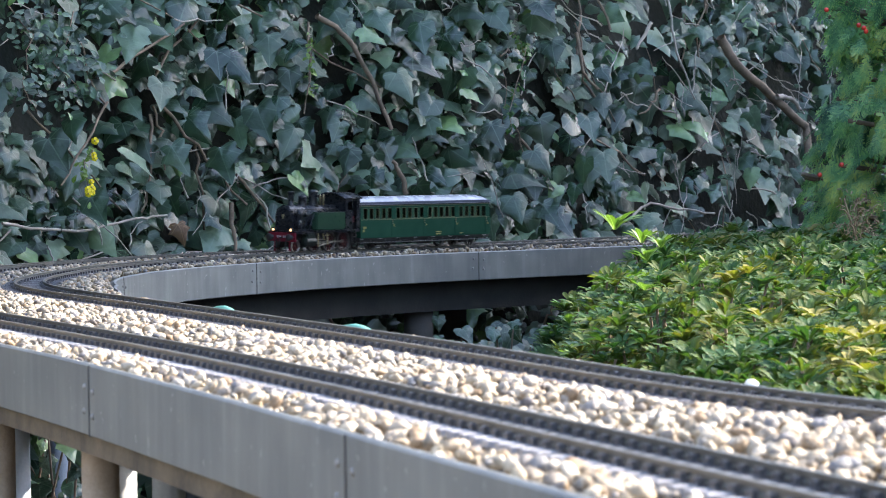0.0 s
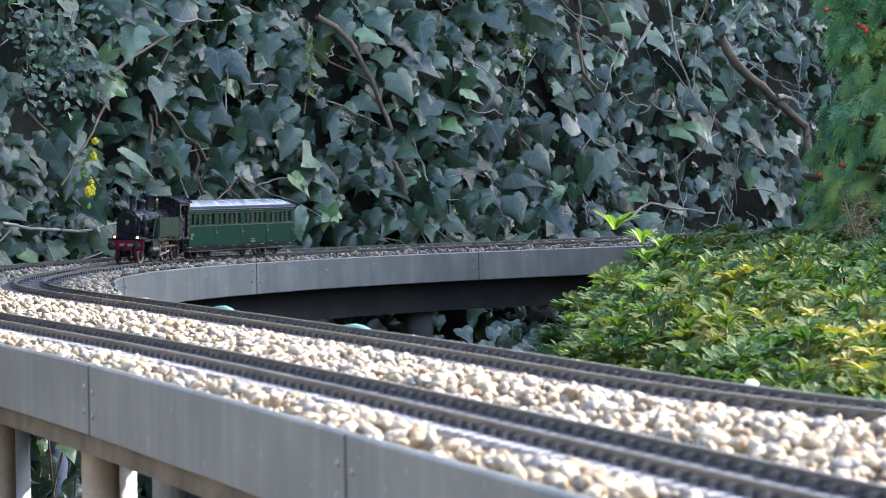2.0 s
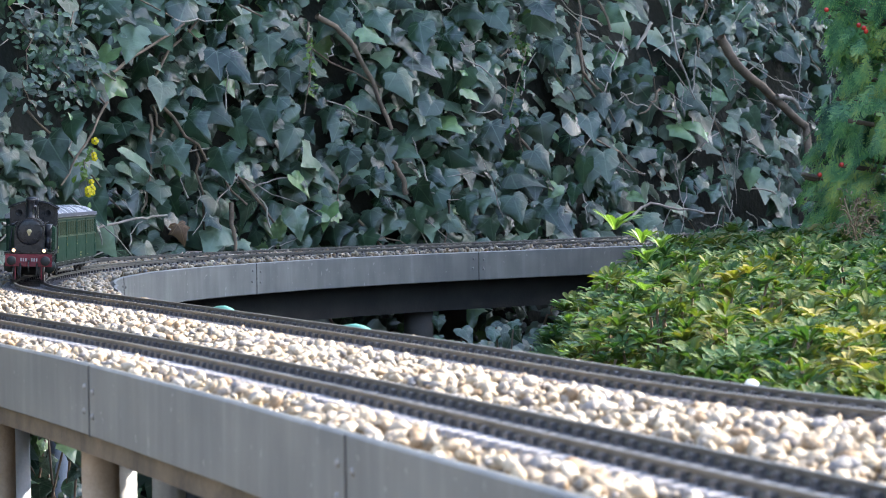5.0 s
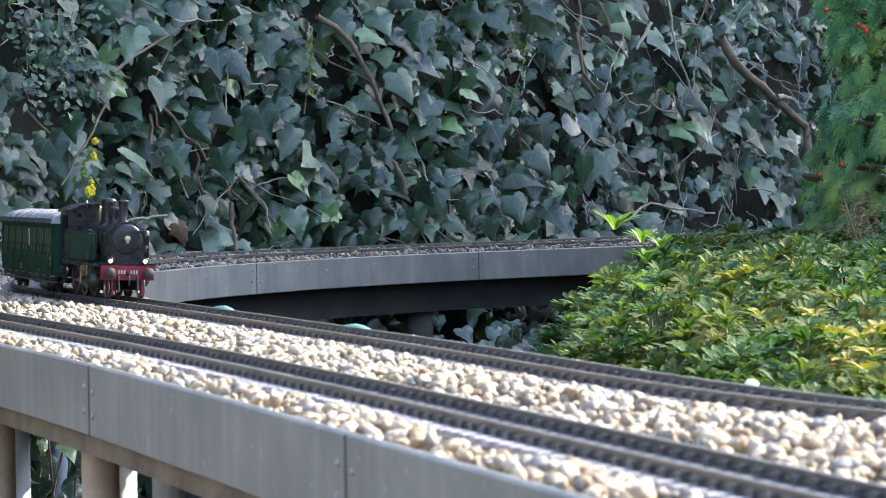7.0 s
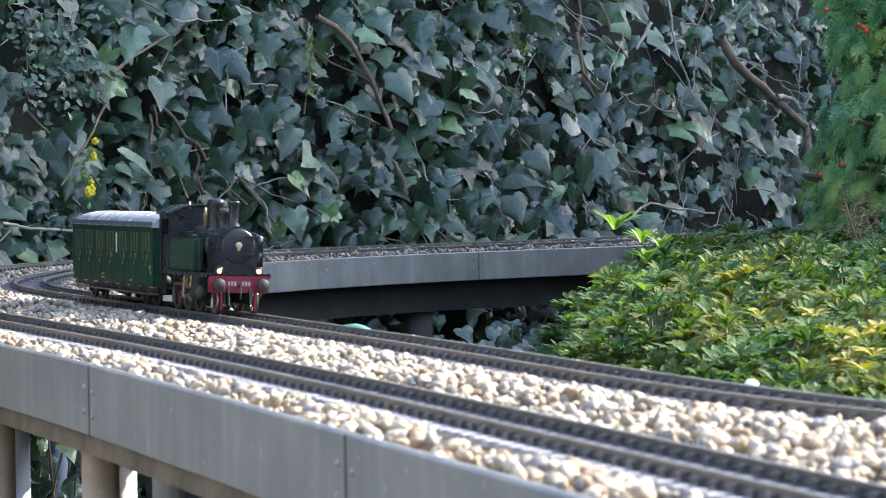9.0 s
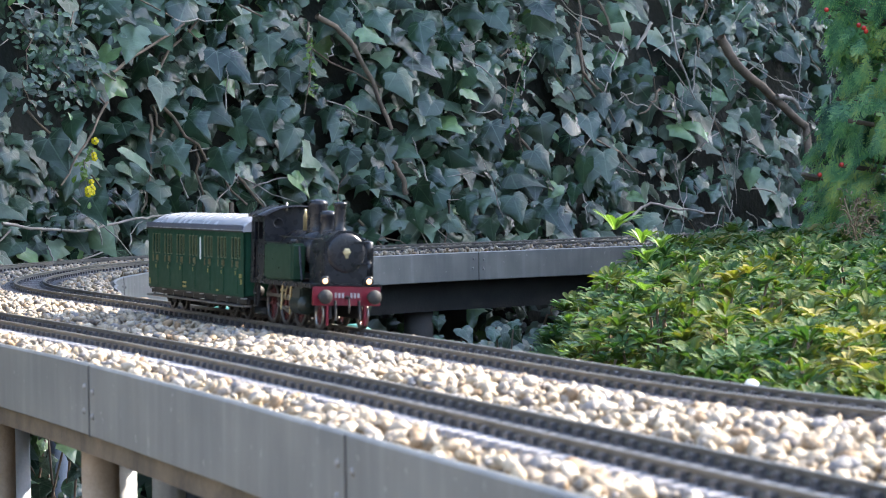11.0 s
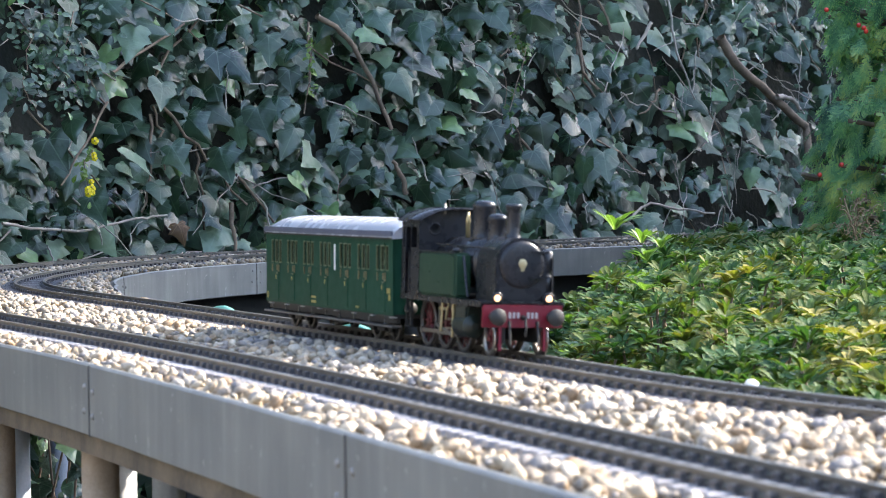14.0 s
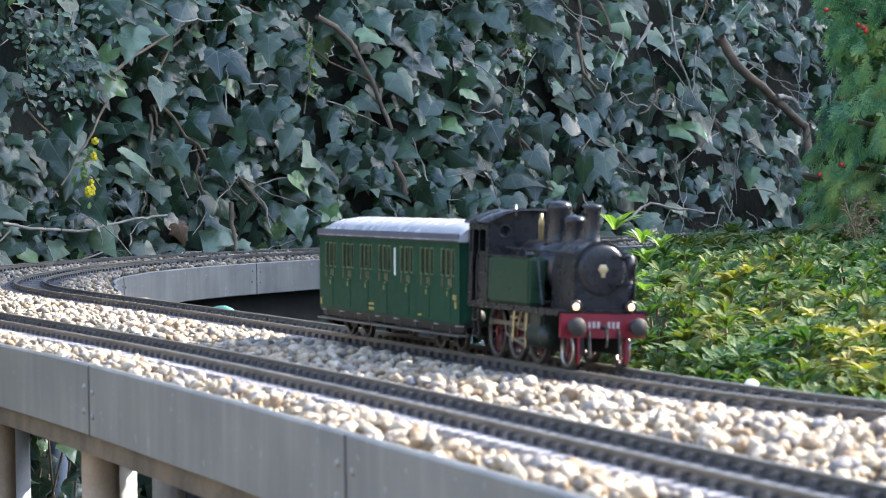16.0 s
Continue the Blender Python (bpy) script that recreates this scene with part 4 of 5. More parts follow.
# bright young shoot at the top of the shrub
for x, y, z, size in ((0.181, 3.0, 0.657, 0.032), (0.206, 2.95, 0.644, 0.023), (0.222, 2.9, 0.640, 0.021), (0.200, 2.8, 0.630, 0.020)):
    sh = rosette(rng, 11, 0.9, 0.17, 1.9)
    ob = raw("young_shoot", sh[0] * size, sh[1], SPROUT_MAT, shrub, "bright yellow-green young shoot", True, uvs=sh[2])
    ob.location = (x, y, z)
for i in range(30):
    y = rng.uniform(2.55, 3.5)
    x = shrub_left(y) + abs(rng.gauss(0.02, 0.09))
    sh = rosette(rng, 9, 0.9, 0.20, 1.1)
    ob = raw("young_rosette", sh[0] * rng.uniform(0.015, 0.022), sh[1], SPROUT_MAT, shrub, "fresh light green leaves", True, uvs=sh[2])
    ob.location = (x, y, shrub_top(x, y) + 0.006)
for x, y, z, size in ((0.266, 2.6, 0.618, 0.022), (0.279, 2.6, 0.623, 0.02), (0.258, 2.6, 0.615, 0.02), (0.299, 2.05, 0.594, 0.022), (0.289, 2.1, 0.595, 0.02), (0.301, 2.0, 0.585, 0.02), (0.283, 2.0, 0.581, 0.018), (0.32, 2.1, 0.595, 0.02), (0.286, 2.2, 0.603, 0.018), (0.288, 1.95, 0.578, 0.018), (0.286, 2.05, 0.588, 0.018), (0.255, 2.3, 0.599, 0.016)):
    sh = rosette(rng, 10, 0.8, 0.2, 0.9)
    ob = raw("yellowed_rosette", sh[0] * size, sh[1], YELLOW_LEAF, shrub, "yellowed leaves", True, uvs=sh[2])
    ob.location = (x, y, z)


# ---- ivy creeping under the railway ----
def ground_ivy(label, x0, x1, y0, y1, z0, z1, count, size):
    t = thing("ground_ivy", label, "ivy", "creeping ivy")
    h, runs = Heap(), []
    for i in range(count):
        at = Vector((rng.uniform(x0, x1), rng.uniform(y0, y1), rng.uniform(z0, z1)))
        m3 = leaf_frame(Vector((rng.gauss(0, 0.6), -0.5, -1)), Vector((rng.gauss(0, 0.4), -1.0, rng.uniform(0.1, 1.2))))
        sh = ivy_shapes[rng.randrange(len(ivy_shapes))]
        k = size * rng.uniform(0.6, 1.15)
        if i < 40:
            ob = raw("leaf", sh[0], sh[1], IVY_MAT, t, smooth=True, uvs=sh[2])
            ob.matrix_world = Matrix.Translation(at) @ m3.to_4x4() @ Matrix.Scale(k, 4)
        else:
            h.add(sh, m3, at, k)
        if i % 2 == 0:
            root = Vector((at.x + rng.uniform(-0.06, 0.06), at.y + rng.uniform(-0.03, 0.06), -0.02))
            runs.append(tube_points(wander(root, at, 7, 0.02, rng), 0.0022, 5, 0.6))
    if h.n:
        h.done("foliage", IVY_MAT, t)
    v, f = join_pieces(runs)
    raw("stem", v, f, BARK, t, "thin brown runners", True, "stuff")


ground_ivy("ivy creeping up from the ground inside the loop", -0.05, 0.17, 3.75, 4.15, R0 - 0.17, R0 - 0.085, 55, 0.034)
ground_ivy("pale ivy climbing below the bend of the deck", -0.470, -0.400, 3.15, 3.30, R0 - 0.29, R0 - 0.15, 45, 0.030)

# a white pebble lying on the deck's edge
p = inner_edge(0.375)
bm = bmesh.new()
bmesh.ops.create_icosphere(bm, subdivisions=2, radius=0.0040)
for v in bm.verts:
    v.co *= 1 + 0.3 * noise.noise(v.co * 200)
    v.co.z *= 0.75
peb = tagged(part("white_pebble", bm, WHITE_PAINT, None, "single white pebble on the edge of the deck", smooth=True), category="pebble")
peb.location = (p[0] + 0.006, p[1] + 0.002, R0 - 0.006)


# ---- yew ----
def spray(rng):
    """A flat yew spray: a twig with two rows of needles and side twigs, unit length along -y."""
    v, f, uv, n = [], [], [], 0

    def needle(x, y, a, ln):
        nonlocal n
        dx, dy = math.cos(a), math.sin(a)
        w = 0.017
        z = rng.uniform(-0.02, 0.03)
        pts = [(x - dy * w, y + dx * w, 0), (x + dy * w, y - dx * w, 0), (x + dx * ln * 0.7 + dy * w * 1.2, y + dy * ln * 0.7 - dx * w * 1.2, z),
               (x + dx * ln, y + dy * ln, z * 1.5), (x + dx * ln * 0.7 - dy * w * 1.2, y + dy * ln * 0.7 + dx * w * 1.2, z)]
        v.extend(pts)
        uv.extend([(0.2, 0.2)] * 5)
        f.extend([(n, n + 1, n + 2), (n, n + 2, n + 4), (n + 4, n + 2, n + 3)])
        n += 5

    def twig(x, y, a, length, count):
        for i in range(count):
            t = (i + 0.5) / count
            px, py = x + math.cos(a) * length * t, y + math.sin(a) * length * t
            ln = 0.21 * (1.05 - 0.6 * t) * rng.uniform(0.85, 1.1)
            needle(px, py, a + 0.95 - 0.3 * t, ln)
            needle(px, py, a - 0.95 + 0.3 * t, ln)

    twig(0, 0, -math.pi / 2, 1.0, 13)
    for t, side in ((0.25, 1), (0.35, -1), (0.5, 1), (0.62, -1)):
        twig(0, -t, -math.pi / 2 + side * 0.75, 0.55 * (1.2 - t), 6)
    vv = np.array(v)
    vv[:, 2] += -0.35 * vv[:, 1] ** 2
    return vv, np.array(f), np.array(uv)


YEW_X = 1.452
yew = thing("yew_tree", "dense dark green yew with drooping needle sprays and red berries", "tree")
bm = bmesh.new()
turned(bm, [(0.11, -0.05), (0.085, 0.4), (0.07, 0.8), (0.04, 1.1), (0.012, 1.4)], (YEW_X, 4.35, 0), 14)
part("trunk", bm, BARK, yew, "brown furrowed trunk", smooth=True)
rng = random.Random(44)
SPRAYS = [spray(rng) for _ in range(6)]
heap = Heap()


def crown_radius(z):
    """How far the crown reaches from its trunk, with an uneven outline."""
    return float(np.interp(z, [0.45, 0.8, 1.05, 1.25, 1.4, 1.5], [0.82, 0.89, 0.87, 0.68, 0.35, 0.05]))


pieces = []
for i in range(5600):
    z = 0.50 + 0.98 * rng.random() ** (1.3 if i < 3000 else 0.9)
    a = rng.uniform(0, 2 * math.pi) if i > 3000 else rng.uniform(2.9, 4.7)
    r = crown_radius(z) * (1 + 0.10 * noise.noise(Vector((math.cos(a) * 3, math.sin(a) * 3, z * 4)))) - abs(rng.gauss(0, 0.04 if i < 3000 else 0.2))
    at = Vector((YEW_X + r * math.cos(a), 4.35 + r * math.sin(a), z))
    out = Vector((math.cos(a), math.sin(a), 0))
    side = Vector((-math.sin(a), math.cos(a), 0))
    tip = out * rng.uniform(0.3, 1.0) + side * rng.gauss(0, 0.5) + Vector((0, 0, rng.uniform(-1.0, 0.15)))
    nor = Vector((0, 0, 1)) + (out + Vector((0, -0.6, 0))) * rng.uniform(0.3, 2.0) + side * rng.gauss(0, 0.6)
    size = rng.uniform(0.034, 0.062) if i < 3000 else rng.uniform(0.07, 0.12)
    heap.add(SPRAYS[rng.randrange(6)], leaf_frame(tip, nor), at - out * size * 0.5, size)
    if i % 12 == 0:
        core = Vector((YEW_X, 4.35, z - 0.15))
        pieces.append(tube_points(wander(core, at, 5, 0.02, rng), 0.012, 6, 0.3))
heap.done("crown", YEW_MAT, yew, "drooping sprays of dark green needles")
v, f = join_pieces(pieces)
raw("limb", v, f, BARK, yew, "brown limbs inside the crown", True, "stuff")
# solid shell: its near-black stands for shade inside the crown and keeps light out
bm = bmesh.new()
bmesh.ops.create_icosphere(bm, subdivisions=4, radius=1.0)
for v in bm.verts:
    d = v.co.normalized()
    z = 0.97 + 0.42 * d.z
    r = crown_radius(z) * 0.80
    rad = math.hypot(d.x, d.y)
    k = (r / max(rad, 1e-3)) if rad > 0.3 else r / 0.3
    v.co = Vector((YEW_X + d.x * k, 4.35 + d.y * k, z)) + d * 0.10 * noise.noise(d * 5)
part("inner_shade_shell", bm, BANK_MAT, yew, "solid near-black shell standing for the shade inside the crown", smooth=True)
for x, y, z in ((0.587, 4.0, 0.92), (0.597, 4.0, 0.911), (0.594, 4.0, 0.916), (0.542, 4.0, 0.942), (0.561, 4.0, 0.725), (0.53, 4.0, 0.711)):
    bm = bmesh.new()
    bmesh.ops.create_icosphere(bm, subdivisions=2, radius=0.0036)
    ob = part("berry", bm, BERRY_MAT, yew, "red berry", smooth=True)
    ob.location = (x, y, z)

# an unseen tall broadleaf tree, added well off to the side to shade the bank
def shade_tree(x, y, z, reach, height):
    t = thing("broadleaf_tree", "unseen tall leafy tree added to shade the bank", "tree")
    bm = bmesh.new()
    turned(bm, [(0.34, -0.05), (0.26, 1.0), (0.20, z * 0.6), (0.06, z + height * 0.6)], (x, y, 0), 16)
    part("trunk", bm, BARK, t, smooth=True)
    h, limbs = Heap(), []
    clumps = []
    for i in range(260):
        d = Vector((rng.gauss(0, 1), rng.gauss(0, 1), rng.gauss(0, 1))).normalized() * rng.uniform(0.15, 1.0) ** 0.45
        clumps.append(Vector((x + d.x * reach, y + d.y * reach, z + d.z * height)))
        if i % 4 == 0:
            limbs.append(tube_points(wander((x, y, z - height * rng.uniform(0.5, 1.0)), clumps[-1], 6, 0.08, rng), 0.05, 6, 0.3))
    for i in range(15000):
        c = clumps[rng.randrange(len(clumps))]
        at = c + Vector((rng.gauss(0, 0.22), rng.gauss(0, 0.22), rng.gauss(0, 0.18)))
        m3 = leaf_frame(Vector((rng.gauss(0, 1), rng.gauss(0, 1), -0.6)), Vector((rng.gauss(0, 0.7), rng.gauss(0, 0.7), 1)))
        h.add(SHRUB_LEAF, m3, at, rng.uniform(0.20, 0.34))
    h.done("crown", SHRUB_MAT, t, "broad leafy crown")
    v, f = join_pieces(limbs)
    raw("limb", v, f, BARK, t, "spreading limbs", True, "stuff")


SHRUB_LEAF = oval_shape(0.30, 0.2, 0.2)
rng = random.Random(45)
_far, _side = 10.0, 5.25
shade_tree(_far * math.cos(SUN_AZ) - _side * math.sin(SUN_AZ), _far * math.sin(SUN_AZ) + _side * math.cos(SUN_AZ), 7.1, 2.35, 2.1)

# withered sprig at the shrub's far corner
sprig = thing("withered_sprig", "withered straw-coloured sprig above the shrub", "plant")
pieces = []
base = Vector((0.513, 3.5, 0.652))
for i in range(170):
    a = base + Vector((rng.gauss(0, 0.014), rng.gauss(0, 0.012), rng.gauss(0, 0.018)))
    b = a + Vector((rng.uniform(-1, 1), rng.uniform(-0.6, 0.6), rng.uniform(-1, 0.6))).normalized() * rng.uniform(0.006, 0.014)
    pieces.append(tube_points([a, (a + b) / 2 + Vector((0, 0, 0.003)), b], 0.0009, 4, 0.4))
v, f = join_pieces(pieces)
raw("dry_needles", v, f, STRAW, sprig, kind="stuff")
v, f = tube_points(wander(base + Vector((-0.02, 0, 0.03)), base + Vector((0.02, 0, -0.16)), 6, 0.006, rng), 0.0013, 6)
raw("stalk", v, f, STRAW, sprig, smooth=True)


# ---- the train (drawn in millimetres, nose towards +x, rail tops at 0) ----
MM = 0.001


def wheel(name, parent, x, y, radius, spokes, label, out):
    """A spoked wheel on its own axle point, with tyre and hub."""
    bm = bmesh.new()
    for i in range(spokes):
        a = 2 * math.pi * i / spokes
        rod(bm, (0, 0, 0), (math.cos(a) * (radius - 1.8), 0, math.sin(a) * (radius - 1.8)), 0.75, 0.6, 6)
    rod(bm, (0, -1.8, 0), (0, 1.8, 0), 2.4, None, 14)
    w = part(name, bm, WHEEL_RED if radius > 10.2 else SATIN_BLACK, parent, "red spoked wheel with a bright tyre" if radius > 10.2 else "", MM)
    w.location = (x * MM, y * MM, radius * MM)
    bm = bmesh.new()
    prof = [(radius - 2.4, -1.6), (radius + 0.9, -1.6), (radius + 0.9, -0.9), (radius, -0.6), (radius - 0.1, 1.6), (radius - 2.2, 1.6)]
    ring = []
    seg = 32
    for i in range(seg):
        a = 2 * math.pi * i / seg
        ring.append([bm.verts.new((r * math.cos(a), -h * out, r * math.sin(a))) for r, h in prof])
    for i in range(seg):
        p, q = ring[i], ring[(i + 1) % seg]
        for k in range(6):
            bm.faces.new((p[k], p[(k + 1) % 6], q[(k + 1) % 6], q[k]))
    bmesh.ops.recalc_face_normals(bm, faces=bm.faces)
    part("tyre", bm, STEEL if radius < 11 and radius > 10.2 else TYRE_MAT, w, "steel tyre", MM, True)
    return w


def keyhole(half, centre, bottom, n=18):
    pts = [(half, bottom)]
    for i in range(n + 1):
        a = math.pi * i / n
        pts.append((half * math.cos(a), centre + half * math.sin(a)))
    pts.append((-half, bottom))
    return pts


def arch(half, eave, crown, n=14, base=None):
    """A low roof arch from eave to eave in (y, z)."""
    top = []
    for i in range(n + 1):
        y = half * math.cos(math.pi * i / n)
        top.append((y, eave + (crown - eave) * (1 - (abs(y) / half) ** 2.4)))
    return top


def round_arch(half, eave, crown, n=20):
    """A fuller arch whose sides turn down steeply at the eaves."""
    top = []
    for i in range(n + 1):
        y = half * math.cos(math.pi * i / n)
        top.append((y, eave + (crown - eave) * max(0.0, 1 - (abs(y) / half) ** 3.0) ** 0.6))
    return top


def make_engine():
    e = thing("steam_engine", "black and green model tank engine with red beam and lamps", "model locomotive")

    def add(name, bm, material, label="", smooth=False, parent=None):
        return part(name, bm, material, parent or e, label, MM, smooth)

    # frame and running plate
    bm = bmesh.new()
    for y in (-12, 12):
        box(bm, -162, -2, y - 1, y + 1, 8, 33)
    box(bm, -150, -20, -11, 11, 20, 30)
    add("frame", bm, SATIN_BLACK)
    bm = bmesh.new()
    box(bm, -164, -1, -28.5, 28.5, 33, 34.6, 0.4)
    box(bm, -164, -1, -28.5, -27.8, 31, 33)
    box(bm, -164, -1, 27.8, 28.5, 31, 33)
    add("running_plate", bm, BLACK)
    # buffer beam
    bm = bmesh.new()
    box(bm, -2.5, 0, -27, 27, 18, 32.5, 0.5)
    beam = add("buffer_beam", bm, RED, "red buffer beam with white number bars")
    for y in (-8.8, -6.0, -3.2, 3.6, 6.4, 9.2):
        bm = bmesh.new()
        box(bm, -0.1, 0.35, y - 0.8, y + 0.8, 24, 27.8)
        add("number_bar", bm, NUMBER_GREY, "off-white bar", parent=beam)
    for y in (-19.5, 19.5):
        bm = bmesh.new()
        turned(bm, [(3.6, 0), (3.6, 1), (2.6, 1.6), (2.3, 5), (1.6, 5.2), (1.6, 7.4), (5.4, 7.6), (5.6, 8.2), (4.9, 9.0), (0.5, 9.4)], (0, y, 24.9), 24, "X")
        add("buffer", bm, SATIN_BLACK, "black round buffer", True)
    bm = bmesh.new()
    turned(bm, [(1.6, 0), (1.2, 3), (1.0, 6)], (0, 0, 24.5), 10, "X")
    rod(bm, (5, 0, 24.5), (6.5, 0, 17), 0.8)
    rod(bm, (6.5, 0, 17), (5, 0, 13), 0.9)
    add("coupling_hook", bm, SATIN_BLACK)
    for y in (-9.5, 9.5):
        bm = bmesh.new()
        rod(bm, (1, y, 22), (3, y, 12), 1.0)
        rod(bm, (3, y, 12), (3.5, y, 7), 0.8)
        add("brake_hose", bm, SATIN_BLACK)
    for y in (-15, 15):
        bm = bmesh.new()
        box(bm, -3, 0, y - 0.8, y + 0.8, 3, 19)
        add("guard_iron", bm, RED)
    # smokebox: a keyhole front standing on its saddle
    bm = bmesh.new()
    prism(bm, keyhole(17.2, 58, 34.5), -42, -4, 0.8)
    smokebox = add("smokebox", bm, BLACK, "black smokebox on its saddle")
    bm = bmesh.new()
    turned(bm, [(15.2, 0), (15.0, 0.7), (12.5, 1.2), (7, 1.6), (0.6, 1.8)], (-4, 0, 58), 36, "X")
    door = add("smokebox_door", bm, BLACK, "round black smokebox door", True, smokebox)
    bm = bmesh.new()
    turned(bm, [(3.2, 0), (3.2, 0.5), (1.6, 0.9)], (-2.4, 0, 58.7), 6, "X")
    box(bm, -2.8, -1.6, -1.2, 1.2, 53.8, 56.5, 0.2)
    add("badge", bm, BRASS, "brass badge", False, door)
    for z in (50, 66):
        bm = bmesh.new()
        box(bm, -4, -1.4, 6, 17.4, z - 0.8, z + 0.8, 0.3)
        add("hinge_strap", bm, BLACK, parent=door)
    bm = bmesh.new()
    for k in range(-6, 7):
        a = math.pi / 2 + k * 0.2
        turned(bm, [(0.55, 0), (0.3, 0.5)], (-4, 16.2 * math.cos(a), 58 + 16.2 * math.sin(a)), 6, "X")
    add("rivets", bm, BLACK, parent=smokebox)
    # boiler and its bands
    bm = bmesh.new()
    turned(bm, [(16.2, -128), (16.2, -41)], (0, 0, 58), 36, "X")
    boiler = add("boiler", bm, BLACK, "black boiler", True)
    for x in (-52, -72, -92, -112):
        bm = bmesh.new()
        turned(bm, [(16.3, x), (16.5, x + 0.2), (16.5, x + 1.6), (16.3, x + 1.8)], (0, 0, 58), 36, "X")
        add("boiler_band", bm, BLACK, parent=boiler, smooth=True)
    # chimney and domes
    bm = bmesh.new()
    turned(bm, [(7.0, 72), (5.2, 75.5), (4.3, 78), (4.6, 92), (5.5, 94.5), (5.6, 96), (4.6, 96.6), (3.6, 96.2), (3.5, 90)], (-21, 0, 0), 28)
    add("chimney", bm, BLACK, "black flared chimney", True)
    bm = bmesh.new()
    turned(bm, [(8.0, 71), (6.6, 74.5), (6.3, 76), (6.3, 85.5), (6.6, 86), (6.4, 88), (4.6, 89.6), (0.5, 90.2)], (-50, 0, 0), 28)
    add("sand_dome", bm, BLACK, "black sand dome with a shiny lid", True)
    bm = bmesh.new()
    turned(bm, [(9.6, 71), (7.9, 75), (7.6, 77), (7.6, 93), (8.0, 94), (7.8, 96.5), (5.8, 98.2), (0.5, 98.8)], (-77, 0, 0), 28)
    add("steam_dome", bm, BLACK, "tall black steam dome", True)
    bm = bmesh.new()
    turned(bm, [(1.6, 73), (1.6, 84), (2.0, 84.5), (1.0, 88), (0.9, 91)], (-100, 3, 0), 12)
    turned(bm, [(1.6, 73), (1.6, 84), (2.0, 84.5), (1.0, 88), (0.9, 91)], (-100, -3, 0), 12)
    add("safety_valves", bm, BRASS, "brass safety valves", True)
    bm = bmesh.new()
    turned(bm, [(0.9, 88), (1.3, 90), (0.8, 96)], (-128, -10, 0), 10)
    add("whistle", bm, STEEL, "bright whistle", True)
    # side tanks, with a beaded top edge
    for side, name in ((-1, "side_tank"), (1, "side_tank")):
        bm = bmesh.new()
        y0, y1 = sorted((side * 16.5, side * 28.2))
        box(bm, -127, -53, y0, y1, 35, 64, 1.6, 3)
        tank = add(name, bm, GREEN, "bottle green side tank")
        bm = bmesh.new()
        box(bm, -127, -53.5, side * 28.3 - 0.4, side * 28.3 + 0.4, 63.6, 64.8, 0.2)
        add("tank_rim", bm, BLACK, parent=tank)
        bm = bmesh.new()
        turned(bm, [(3.2, 64), (3.2, 66), (2.2, 67)], (-68, side * 22, 0), 14)
        add("filler_cap", bm, BLACK, parent=tank, smooth=True)
        bm = bmesh.new()
        rod(bm, (-53, side * 22, 62), (-38, side * 24, 36), 0.9)
        add("pipe", bm, BLACK)
        bm = bmesh.new()
        rod(bm, (-120, side * 18, 69), (-8, side * 17.6, 68), 0.55, None, 8)
        for x in (-110, -80, -50, -20):
            rod(bm, (x, side * 16.5, 67.5), (x, side * 18, 68.8), 0.6, None, 6)
        add("handrail", bm, SATIN_BLACK, "thin black handrail", True)
    # air pump and feed pump on the smokebox side
    for side in (1,):
        bm = bmesh.new()
        turned(bm, [(4.0, 38), (4.0, 50), (3.0, 51), (3.0, 54), (4.2, 55), (4.2, 66), (2.0, 67.5)], (-16, side * 21.5, 0), 16)
        add("air_pump", bm, BLACK, "black air pump", True)
        bm = bmesh.new()
        rod(bm, (-16, side * 21.5, 67), (-26, side * 17, 70), 0.9)
        rod(bm, (-12, side * 24, 40), (-12, side * 24, 62), 0.8)
        add("pump_pipe", bm, BLACK)
    # cab with openings, roof and bunker
    for side in (-1, 1):
        bm = bmesh.new()
        y0, y1 = sorted((side * 26.8, side * 28.2))
        gaps = [(-161, -158, 66, 80), (-156, -145, 34.6, 80), (-144, -132, 66, 80)]
        pierced(bm, [-164, -127] + [x for g in gaps for x in g[:2]], [34.6, 66, 80, 85.5], y0, y1, gaps)
        add("cab_side", bm, BLACK, "black cab side with an open doorway")
    bm = bmesh.new()
    prism(bm, [(-26.8, 64)] + [(26.8, 64)] + arch(26.8, 84.5, 92, 10), -128.6, -127)
    add("cab_front", bm, BLACK)
    bm = bmesh.new()
    prism(bm, [(-26.8, 34.6)] + [(26.8, 34.6)] + arch(26.8, 84.5, 92, 10), -164, -162.6)
    add("cab_back", bm, BLACK)
    for y in (-17, 17):
        bm = bmesh.new()
        turned(bm, [(4.6, 0), (4.6, 0.5), (3.4, 0.52), (3.3, 0.2), (0.3, 0.2)], (-127.2, y, 79), 18, "X")
        add("porthole", bm, BLACK, "black-rimmed round cab window", True)
    bm = bmesh.new()
    up = arch(30.5, 85, 93.5, 16)
    lowr = [(y * 0.985, z - 1.3) for y, z in reversed(up)]
    prism(bm, up + lowr, -168, -120, 0.3)
    roof = add("cab_roof", bm, BLACK, "arched black cab roof", True)
    for x in (-166, -144, -122):
        bm = bmesh.new()
        up = [(y * 1.002, z + 0.5) for y, z in arch(30.5, 85, 93.5, 16)]
        lowr = [(y, z - 0.6) for y, z in reversed(up)]
        prism(bm, up + lowr, x - 0.6, x + 0.6)
        add("roof_rib", bm, BLACK, parent=roof)
    bm = bmesh.new()
    box(bm, -140, -136, -22, 22, 40, 62)
    box(bm, -137, -133, -6, 6, 44, 56)
    box(bm, -153, -148, -25, -18, 46, 56)
    box(bm, -153, -148, 18, 25, 46, 56)
